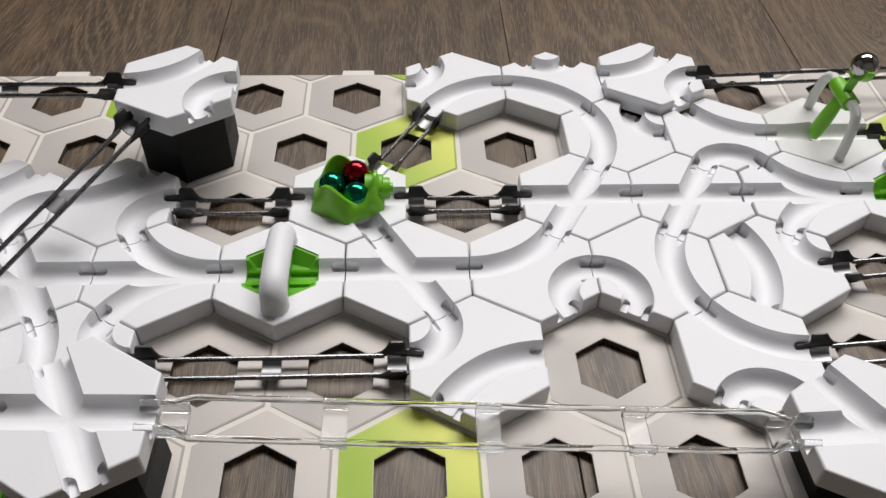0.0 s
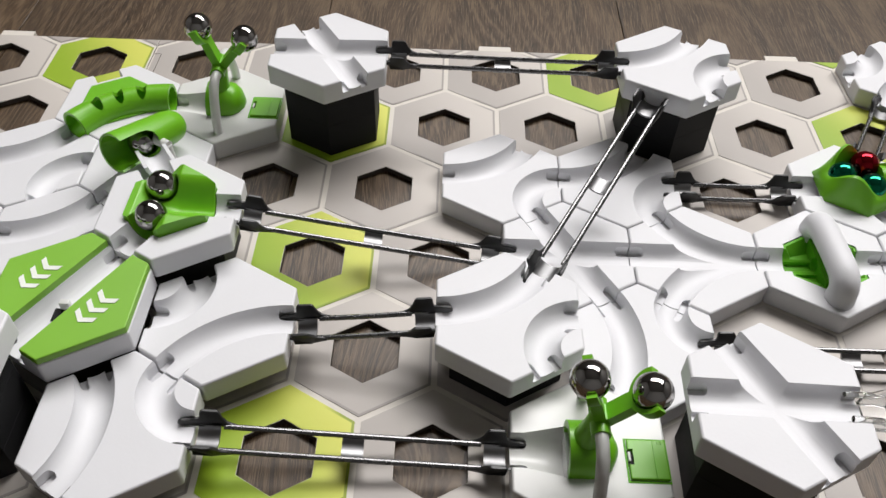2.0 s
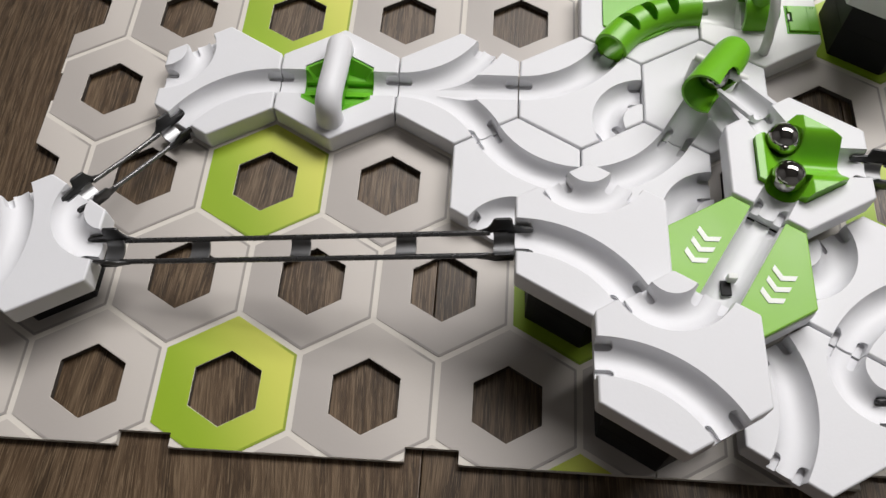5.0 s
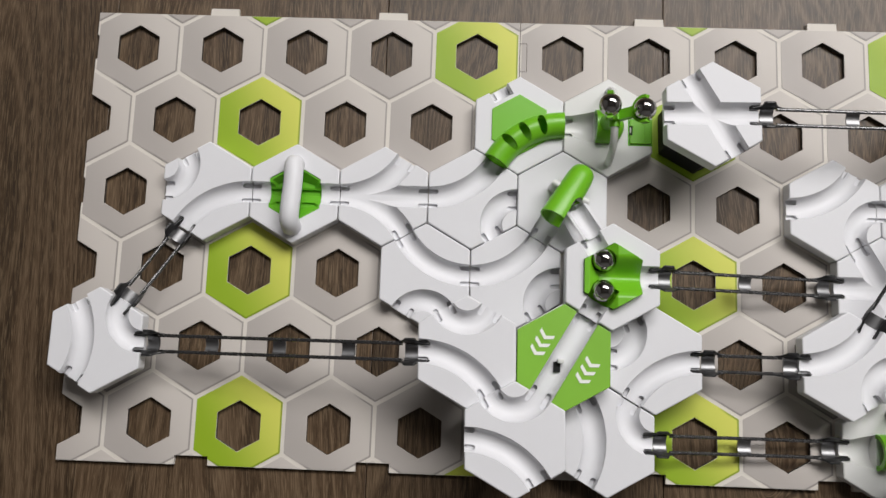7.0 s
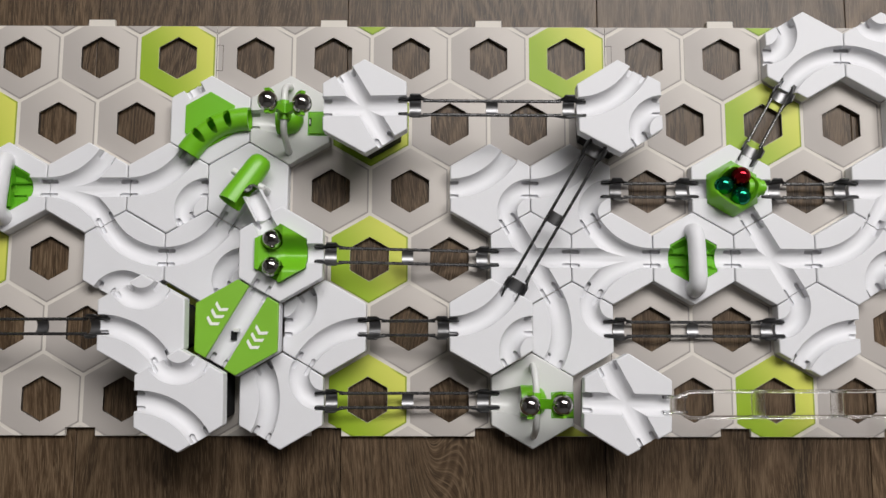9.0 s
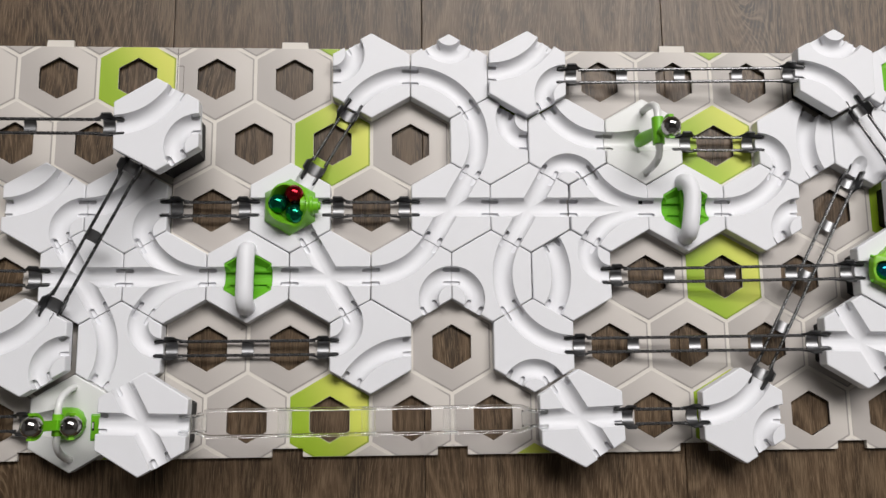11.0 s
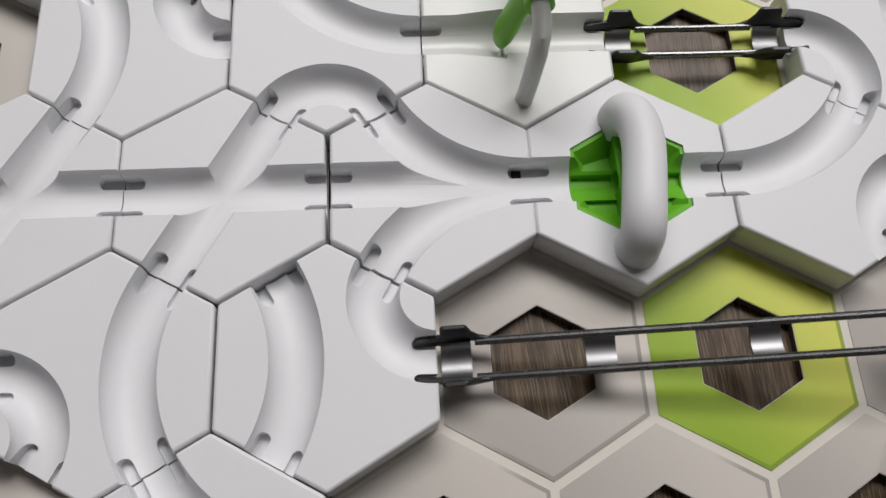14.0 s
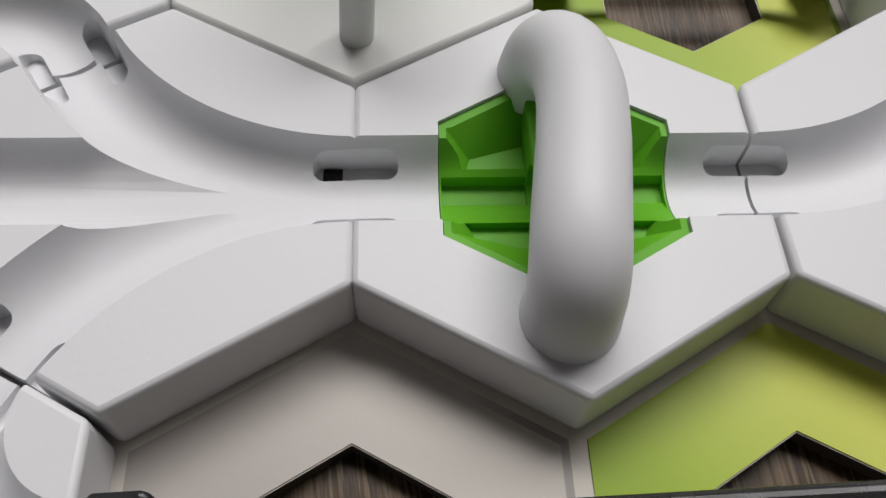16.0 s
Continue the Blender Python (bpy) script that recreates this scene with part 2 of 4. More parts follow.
    l.new(all_pale.outputs[0], pale.inputs[0])
    l.new(cr.outputs[0], pale.inputs[6])
    l.new(pale.outputs[2], hsv.inputs["Color"])
    l.new(hsv.outputs[0], b.inputs["Base Color"])
    rr = n.new("ShaderNodeMapRange")
    b.inputs["Specular IOR Level"].default_value = 0.36
    rr.inputs[3].default_value, rr.inputs[4].default_value = 0.46, 0.32
    l.new(mixf0.outputs[0], rr.inputs[0])
    l.new(rr.outputs[0], b.inputs["Roughness"])
    bu = n.new("ShaderNodeBump")
    bu.inputs["Strength"].default_value, bu.inputs["Distance"].default_value = 0.35, 0.0006
    l.new(mixf0.outputs[0], bu.inputs["Height"])
    l.new(bu.outputs[0], b.inputs["Normal"])
    return m


WOOD = wood_material()
WOOD_KNOT = wood_material("knotted_oak_laminate", (-0.0100, 0.5120), 0.036, 290.0, 0.5)

# ---- mesh helpers ----
P = 0.054                # pitch of the hexagon grid
S3 = math.sqrt(3.0)
BOARD = 0.003            # top of the base boards
TILE = 0.0103            # height of a tile
LAYER = 0.0167           # height of a black riser
CH_R, CH_UP = 0.0068, 0.0010   # groove: radius, and its centre above the tile's top


def soften(me, sharp=32):
    """Smooth shading for the curved faces, flat for the large plane ones."""
    me.shade_smooth()
    me.set_sharp_from_angle(angle=radians(sharp))
    for f in me.polygons:
        if abs(f.normal.z) > 0.9995 or (abs(f.normal.z) < 0.001 and f.area > 2e-5):
            f.use_smooth = False


def part(name, bm, mat, parent=None, label="", sharp=32, m=None):
    me = bm if isinstance(bm, bpy.types.Mesh) else bpy.data.meshes.new(name)
    if me is not bm:
        bm.normal_update()
        bm.to_mesh(me)
        bm.free()
    if not me.materials:
        me.materials.append(mat)
    if sharp:
        soften(me, sharp)
    ob = new(name, me)
    if parent is not None:
        ob.parent = parent
    if m is not None:
        ob.matrix_basis = m
    if label:
        tagged(ob, label)
    return ob


def empty(name, m, label, category, group="", kind=""):
    ob = new(name)
    ob.empty_display_size = 0.01
    ob.matrix_basis = m
    return tagged(ob, label, category, group, kind)


def prism(points, z0, z1, bevel=0.0, bm=None):
    bm = bm or bmesh.new()
    lo = [bm.verts.new((x, y, z0)) for x, y in points]
    hi = [bm.verts.new((x, y, z1)) for x, y in points]
    k = len(points)
    bm.faces.new(hi)
    bm.faces.new(lo[::-1])
    for i in range(k):
        bm.faces.new((lo[i], lo[(i + 1) % k], hi[(i + 1) % k], hi[i]))
    if bevel:
        bmesh.ops.bevel(bm, geom=list(bm.edges), offset=bevel, segments=2, affect="EDGES", profile=0.5)
    return bm


def hexagon(r, turn=90.0, n=6):
    return [(r * math.cos(radians(turn + 360 / n * i)), r * math.sin(radians(turn + 360 / n * i))) for i in range(n)]


def sweep(path, profile, bm=None, caps=True, closed_profile=True):
    """Sweeps a profile (side, up) along a path of points; side is level, up leans with the path."""
    bm = bm or bmesh.new()
    rings = []
    pts = [Vector(q) for q in path]
    for i, q in enumerate(pts):
        d = (pts[min(i + 1, len(pts) - 1)] - pts[max(i - 1, 0)]).normalized()
        side = d.cross(Vector((0, 0, 1)))
        side = side.normalized() if side.length > 1e-6 else Vector((1, 0, 0))
        up = side.cross(d)
        rings.append([bm.verts.new(q + side * a + up * b) for a, b in profile])
    k = len(profile)
    for r0, r1 in zip(rings, rings[1:]):
        for i in range(k if closed_profile else k - 1):
            bm.faces.new((r0[i], r0[(i + 1) % k], r1[(i + 1) % k], r1[i]))
    if caps and closed_profile:
        bm.faces.new(rings[0][::-1])
        bm.faces.new(rings[-1])
    bmesh.ops.recalc_face_normals(bm, faces=bm.faces)
    return bm


def circle(r, n=20):
    return [(r * math.cos(2 * math.pi * i / n), r * math.sin(2 * math.pi * i / n)) for i in range(n)]


def tube(path, r, n=14, bm=None):
    """A round bar along a path in any direction."""
    bm = bm or bmesh.new()
    pts = [Vector(q) for q in path]
    side, rings = None, []
    for i, q in enumerate(pts):
        d = (pts[min(i + 1, len(pts) - 1)] - pts[max(i - 1, 0)]).normalized()
        if side is None:
            side = d.orthogonal().normalized()
        side = (side - d * side.dot(d)).normalized()
        up = d.cross(side)
        rad = r[i] if isinstance(r, (list, tuple)) else r
        rings.append([bm.verts.new(q + side * (rad * c) + up * (rad * s)) for c, s in circle(1, n)])
    for r0, r1 in zip(rings, rings[1:]):
        for i in range(n):
            bm.faces.new((r0[i], r0[(i + 1) % n], r1[(i + 1) % n], r1[i]))
    bm.faces.new(rings[0][::-1])
    bm.faces.new(rings[-1])
    bmesh.ops.recalc_face_normals(bm, faces=bm.faces)
    return bm


def box(x0, x1, y0, y1, z0, z1, bevel=0.0, bm=None):
    return prism([(x0, y0), (x1, y0), (x1, y1), (x0, y1)], z0, z1, bevel, bm)


def as_mesh(bm, name="shape"):
    bm.normal_update()
    me = bpy.data.meshes.new(name)
    bm.to_mesh(me)
    bm.free()
    return me


def carve(bm, cutters, name="shape", operation="DIFFERENCE"):
    """The solid bm less each of the cutters, as a mesh."""
    base = new("work", as_mesh(bm, name))
    tools = []
    for c in cutters:
        t = new("tool", as_mesh(c))
        tools.append(t)
        md = base.modifiers.new("cut", "BOOLEAN")
        md.operation, md.object, md.solver, md.use_self = operation, t, "EXACT", True
    dg = bpy.context.evaluated_depsgraph_get()
    dg.update()
    me = bpy.data.meshes.new_from_object(base.evaluated_get(dg))
    me.name = name
    for o in (base, *tools):
        data = o.data
        bpy.data.objects.remove(o)
        bpy.data.meshes.remove(data)
    return me


def place(row, x, z=0.0, turn=0.0, dx=0.0, dy=0.0):
    """The pose of a cell of the grid, at height z."""
    return pose(x * P + dx, -row * P * S3 / 2 + dy, z, 0, 0, turn)


# ---- tiles ----
A = P / 2                # centre to edge


def way(k, r=A):
    return Vector((r * math.cos(radians(60 * k)), r * math.sin(radians(60 * k)), 0))


def groove_path(a, b, over=0.004):
    """The centre line of a groove between two edges of a tile."""
    d = (b - a) % 6
    p, q = way(a), way(b)
    if d == 3:
        return [p * (1 + over / A), q * (1 + over / A)]
    if d > 3:
        a, b, d, p, q = b, a, 6 - d, q, p
    half = radians(30 * d)
    mid = radians(60 * a + 30 * d)
    c = Vector((math.cos(mid), math.sin(mid), 0)) * (A / math.cos(half))
    r = A * math.tan(half)
    a0 = math.atan2(*(p - c).yx)
    a1 = math.atan2(*(q - c).yx)
    while a1 - a0 > math.pi:
        a1 -= 2 * math.pi
    while a1 - a0 < -math.pi:
        a1 += 2 * math.pi
    n = 22 if d == 2 else 16
    arc = [c + Vector((math.cos(a0 + (a1 - a0) * i / n), math.sin(a0 + (a1 - a0) * i / n), 0)) * r for i in range(n + 1)]
    return [p * (1 + over / A)] + arc + [q * (1 + over / A)]


def lift(path, z):
    return [Vector((q.x, q.y, q.z + z)) for q in path]


def slot(k, side):
    """The pocket for a rail's pin beside a groove."""
    d, s = way(k, 1.0), Vector((-math.sin(radians(60 * k)), math.cos(radians(60 * k)), 0))
    w, n = 0.0015, 6
    outline = [(A + 0.002, -w), (A + 0.002, w)]
    outline += [(A - 0.0046 - w * math.sin(math.pi * i / n), w * math.cos(math.pi * i / n)) for i in range(n + 1)]
    pts = [((d * u + s * (v + side * 0.0046)).x, (d * u + s * (v + side * 0.0046)).y) for u, v in outline]
    return prism(pts, TILE - 0.0066, TILE + 0.002)


def slots(edges):
    out = []
    for k in edges:
        for side in (-1, 1):
            out.append(slot(k, side))
    return out


def hex_body(r=P / S3 - 0.0003, z0=0.0, z1=TILE):
    bm = prism(hexagon(r), z0, z1)
    bmesh.ops.bevel(bm, geom=list(bm.edges), offset=0.0008, segments=3, affect="EDGES", profile=0.5)
    return bm


def grooves(pairs, z=TILE + CH_UP, r=CH_R):
    return [sweep(lift(groove_path(a, b), z), circle(r, 28)) for a, b in pairs]


def tile_mesh(name, pairs, extra=(), edges=None):
    ends = sorted({e for ab in pairs for e in ab}) if edges is None else edges
    me = carve(hex_body(), [*grooves(pairs), *slots(ends), *extra], name)
    me.materials.append(WHITE)
    return me


CURVE = tile_mesh("curve_tile", [(0, 1), (2, 4)])
CROSS = tile_mesh("cross_tile", [(0, 3), (2, 5)])
MERGE = tile_mesh("merge_tile", [(0, 3), (0, 2), (0, 4)])
STRAIGHT = tile_mesh("straight_tile", [], [tube([way(4, 0.010) + Vector((0, 0, TILE + 0.0065)), way(4, 0.018) + Vector((0, 0, TILE + CH_UP)), way(4, 0.034) + Vector((0, 0, TILE + CH_UP))], [CH_R * 0.6, CH_R * 0.75, CH_R * 0.9], 24)], (4,))
for me in (CURVE, CROSS, MERGE, STRAIGHT):
    soften(me)

TOPS = {}                # height of the top of each tile, by (row, x)
RISERS = {}


def risers(row, x, top=0.0, turn=0.0, dx=0.0, dy=0.0):
    """Black risers under a tile whose top is that high, and the height of their top."""
    if not top:
        TOPS[row, x] = BOARD + TILE
        return BOARD
    rise = top - TILE - BOARD
    n = max(1, round(rise / LAYER))
    h = round(rise / n, 5)
    if h not in RISERS:
        me = as_mesh(prism(hexagon(0.0243), 0, h - 0.00005, 0.00015), "riser")
        me.materials.append(BLACK)
        RISERS[h] = me
    for k in range(n):
        tagged(part("height_block", RISERS[h], BLACK, None, sharp=30, m=place(row, x, BOARD + k * h, turn, dx, dy)),
               "matte black hexagonal plastic riser block under a raised tile", "block", "riser blocks")
    TOPS[row, x] = top
    return top - TILE


LABEL = {
    "curve_tile": "white hexagonal track tile with two curved grooves,",
    "cross_tile": "white hexagonal track tile with two crossing grooves,",
    "merge_tile": "white hexagonal switch tile with merging grooves,",
    "straight_tile": "white hexagonal track tile with one short groove,",
}


def tile(me, row, x, k=0, layers=0.0, twist=0.0, dx=0.0, dy=0.0):
    z = risers(row, x, layers, twist, dx, dy)
    high = " on black risers" if layers else " on the board"
    ob = new(me.name.split(".")[0], me)
    ob.matrix_basis = place(row, x, z, 60 * k + twist + random.uniform(-0.25, 0.25), dx + random.uniform(-1, 1) * 1e-4, dy + random.uniform(-1, 1) * 1e-4)
    return tagged(ob, LABEL[me.name.split(".")[0]] + high, "track tile", "track tiles")


# row, x, turn in sixths, height of a raised tile's top, twist, shift
for row, x, k, top, twist, dx, dy in (
    (0, 12, 2, 0, 0, 0, 0), (0, 13, 1, 0, 0, 0, 0), (0, 14, 5, 0.0190, -1.2, 0, 0.0004), (0, 18, 1, 0.0268, -2, -0.0007, 0.0007),
    (1, 13.5, 0, 0, 0, 0, 0), (1, 14.5, 4, 0, 0, 0, 0), (1, 17.5, 3, 0, 0, 0, 0), (1, 9.5, 5, 0.0468, 1.5, 0, 0),
    (2, 1, 2, 0, 0, 0, 0), (2, 4, 5, 0, 0, 0, 0), (2, 8, 5, 0, 0, 0, 0), (2, 9, 5, 0, 0, 0, 0), (2, 17, 5, 0, 0, 0, 0),
    (2, 19, 0, 0.0294, -0.6, 0.0005, 0.0008), (3, 3.5, 4, 0, 0, 0, 0), (3, 4.5, 5, 0, 0, 0, 0), (3, 12.5, 5, 0, 0, 0, 0), (3, 13.5, 3, 0, 0, 0, 0),
    (3, 14.5, 0, 0, 0, 0, 0), (4, 0, 0, 0.0268, -0.6, 0.0003, 0.0007), (4, 4, 1, 0.0495, 1, -0.0006, 0.0012), (4, 6, 2, 0.0208, 0, 0, 0.0004),
    (4, 8, 5, 0.0285, 0.6, -0.0004, 0.001), (4, 9, 0, 0, 0, 0, 0), (4, 12, 2, 0, 0, 0, 0), (4, 14, 4, 0, 0, 0, 0), (4, 19, 2, 0.0284, 0.3, 0.0006, 0),
    (5, 4.5, 1, 0.0556, 1.2, -0.0008, 0.0025), (5, 5.5, 0, 0.0205, 0, 0, 0), (5, 16.5, 5, 0.0220, 0, 0, 0),
):
    tile(CURVE, row, x, k, top, twist, dx, dy)
for row, x, k, top, twist, dx, dy in (
    (1, 6.5, 0, 0.0483, 0.8, -0.0004, -0.0006), (2, 13, 1, 0, 0, 0, 0), (2, 14, 1, 0, 0, 0, 0), (3, 8.5, 0, 0, 0, 0, 0), (3, 11.5, 0, 0, 0, 0, 0),
    (4, 18, 0, 0.0293, -1, 0.0006, 0), (5, 9.5, 0, 0.0488, -2, 0.0003, 0.0003), (5, 14.5, 0, 0.0308, 2, 0, 0),
):
    tile(CROSS, row, x, k, top, twist, dx, dy)
for row, x, k, dx in ((2, 3, 3, 0), (2, 15, 0, 0.0006), (3, 9.5, 0, 0)):
    tile(MERGE, row, x, k, 0, 0, dx, 0)
tile(STRAIGHT, 1, 18.5, 0)
pin = box(-0.0013, 0.0013, -0.0012, 0.0012, -0.0006, 0.0003)
part("pin_hole", pin, BLACK, [o for o in scene.objects if o.name.startswith("merge_tile")][1], "small dark pin hole",
     m=pose(A - 0.0035, 0.0046, TILE - 0.0064))

# ---- rails ----
ROD = 0.00105
DEEP = 0.0044            # the rods lie this far below a tile's top


def end_clip(x, out, s):
    """Pressed end of a rail: a pin that reaches into the tile, a wing that leans outwards, a taper onto the rod."""
    shape = [(-0.0062, -0.0004), (-0.0058, -0.0011), (-0.0050, -0.0013), (0.0004, -0.0013), (0.0010, -0.0030), (0.0076, -0.0030), (0.0086, -0.0024), (0.0155, -0.0022),
             (0.0158, -0.0011), (0.0126, -0.0006), (0.0104, 0.0002), (0.0088, 0.0020), (0.0078, 0.0038), (0.0070, 0.0043), (0.0018, 0.0043), (0.0011, 0.0037), (0.0009, 0.0013),
             (-0.0050, 0.0013), (-0.0058, 0.0010), (-0.0062, 0.0003)]
    bm = bmesh.new()
    sides = []
    for e in (-0.0006, 0.0006):
        ring = []
        for u, v in shape:
            lean = 0.0010 + max(v - 0.0008, 0.0) * 0.42 if u > 0.0005 else 0.0
            lean *= min(max((0.0162 - u) / 0.006, 0.0), 1.0)
            ring.append(bm.verts.new((x + out * u, s * (0.0046 + lean) + e, v)))
        sides.append(ring)
    bm.faces.new(sides[0])
    bm.faces.new(sides[1][::-1])
    k = len(shape)
    for i in range(k):
        bm.faces.new((sides[0][i], sides[1][i], sides[1][(i + 1) % k], sides[0][(i + 1) % k]))
    bmesh.ops.recalc_face_normals(bm, faces=bm.faces)
    bmesh.ops.bevel(bm, geom=list(bm.edges), offset=0.0002, segments=1, affect="EDGES")
    return bm


def rail(a, ka, b, gaps, dark=False):
    """A steel rail from the edge ka of the tile a to the facing edge of the tile b."""
    (ra, xa), (rb, xb) = a, b
    p = place(ra, xa, TOPS[a] - DEEP) @ way(ka)
    q = place(rb, xb, TOPS[b] - DEEP) @ way((ka + 3) % 6)
    d = q - p
    length = d.length
    d.normalize()
    side = Vector((0, 0, 1)).cross(d).normalized()
    up = d.cross(side)
    m = Matrix((d, side, up)).transposed().to_4x4()
    m.translation = p
    kinds = {1: "short", 2: "medium", 3: "long"}
    root = empty("rail", m, f"{kinds[gaps]} two-rod steel rail bridging raised and low track tiles", "rail", "steel rails")
    for s in (-1, 1):
        y = s * 0.0046
        path = [(0.0095, y, -0.0014), (length / 2, y, -0.0016), (length - 0.0095, y, -0.0014)]
        part("rod", tube(path, ROD, 12), STEEL, root)
    n = {1: 0, 2: 1, 3: 3}[gaps]
    ends = [0.0046, length - 0.0046]
    mids = [length * (i + 1) / (n + 1) for i in range(n)]
    for x in ends + mids:
        w = 0.0038
        arc = [(-0.0052 * math.cos(math.pi * i / 10), -0.0036 * math.sin(math.pi * i / 10) - 0.0012) for i in range(11)]
        prof = arc + [(c * 0.86, v * 0.82 + 0.0001) for c, v in arc[::-1]]
        part("bracket", sweep([(x - w, 0, 0), (x + w, 0, 0)], prof), PLATE, root, "bent sheet-steel bracket between the rods")
    for x, out in ((0.0, 1), (length, -1)):
        for s in (-1, 1):
            part("clip", end_clip(x, out, s), CLIP, root, "dark folded end clip with a raised wing and a rounded pin", 50)
    return root


def clear_rail(a, b):
    """The clear plastic track from the edge of tile a to tile b, which lies east of it."""
    p = place(*a, TOPS[a] - 0.0024) @ way(0)
    q = place(*b, TOPS[b] - 0.0024) @ way(3)
    d = q - p
    length = d.length
    d.normalize()
    side = Vector((0, 0, 1)).cross(d).normalized()
    m = Matrix((d, side, d.cross(side))).transposed().to_4x4()
    m.translation = p
    root = empty("clear_rail", m, "long clear plastic track with two thin rails between raised cross tiles", "rail")
    for s in (-1, 1):
        path = [(-0.005, s * 0.0046, 0), (0.004, s * 0.0046, 0), (0.012, s * 0.0078, -0.0008), (length / 2, s * 0.0078, -0.0016),
                (length - 0.012, s * 0.0078, -0.0008), (length - 0.004, s * 0.0046, 0), (length + 0.005, s * 0.0046, 0)]
        bm = sweep(path, circle(0.0011, 12))
        part("rod", bm, CLEAR, root, "clear plastic side rail")
    for i in range(5):
        x = 0.006 + (length - 0.012) * i / 4
        w = 0.0045 if i in (0, 4) else 0.0042
        hw = 0.0046 if i in (0, 4) else 0.0074
        bm = box(x - w, x + w, -hw, hw, -0.0052, -0.0040, 0.0003)
        box(x - w, x + w, -hw - 0.0006, -hw + 0.0006, -0.0052, 0.0, 0.0, bm)
        box(x - w, x + w, hw - 0.0006, hw + 0.0006, -0.0052, 0.0, 0.0, bm)
        part("bracket", bm, CLEAR_PLATE, root, "clear plastic cross piece")
    return root


# ---- special tiles ----
def plain_top(row, x, top, name, label, category, extra=(), twist=0.0, mat=WHITE, body_cut=(), dx=0.0, dy=0.0):
    """An Empty at a tile's base with a white hexagonal body, carved as told."""
    z = risers(row, x, top, twist, dx, dy)
    root = empty(name, place(row, x, z, twist, dx, dy), label, category)
    me = carve(hex_body(), list(body_cut), "body")
    me.materials.append(mat)
    part("body", me, mat, root)
    return root


def ball(row_x, at, mat, name, label):
    """A 12.7 mm ball; at: offset from the tile's centre, z the centre's height over the tile's top."""
    bm = bmesh.new()
    bmesh.ops.create_uvsphere(bm, u_segments=40, v_segments=24, radius=0.00635)
    z = TOPS[row_x] + at[2]
    return tagged(part("marble", bm, mat, None, sharp=0, m=place(*row_x, z) @ pose(at[0], at[1], 0)), label, "marble", "marbles")


def smooth_marbles():
    for o in scene.objects:
        if o.name.startswith("marble"):
            o.data.shade_smooth()


def arch_path(span, height, n=24, power=2.5, lean=0.0):
    pts = []
    for i in range(n + 1):
        t = math.pi * i / n
        c, s = math.cos(t), math.sin(t)
        pts.append((lean * abs(s), span * math.copysign(abs(c) ** (2 / power), c), height * abs(s) ** (2 / power)))
    return pts


def tapered(low, high, z0, z1):
    """A solid between two outlines of equal count at two heights."""
    bm = bmesh.new()
    a = [bm.verts.new((x, y, z0)) for x, y in low]
    b = [bm.verts.new((x, y, z1)) for x, y in high]
    bm.faces.new(b)
    bm.faces.new(a[::-1])
    for i in range(len(a)):
        j = (i + 1) % len(a)
        bm.faces.new((a[i], a[j], b[j], b[i]))
    bmesh.ops.recalc_face_normals(bm, faces=bm.faces)
    return bm


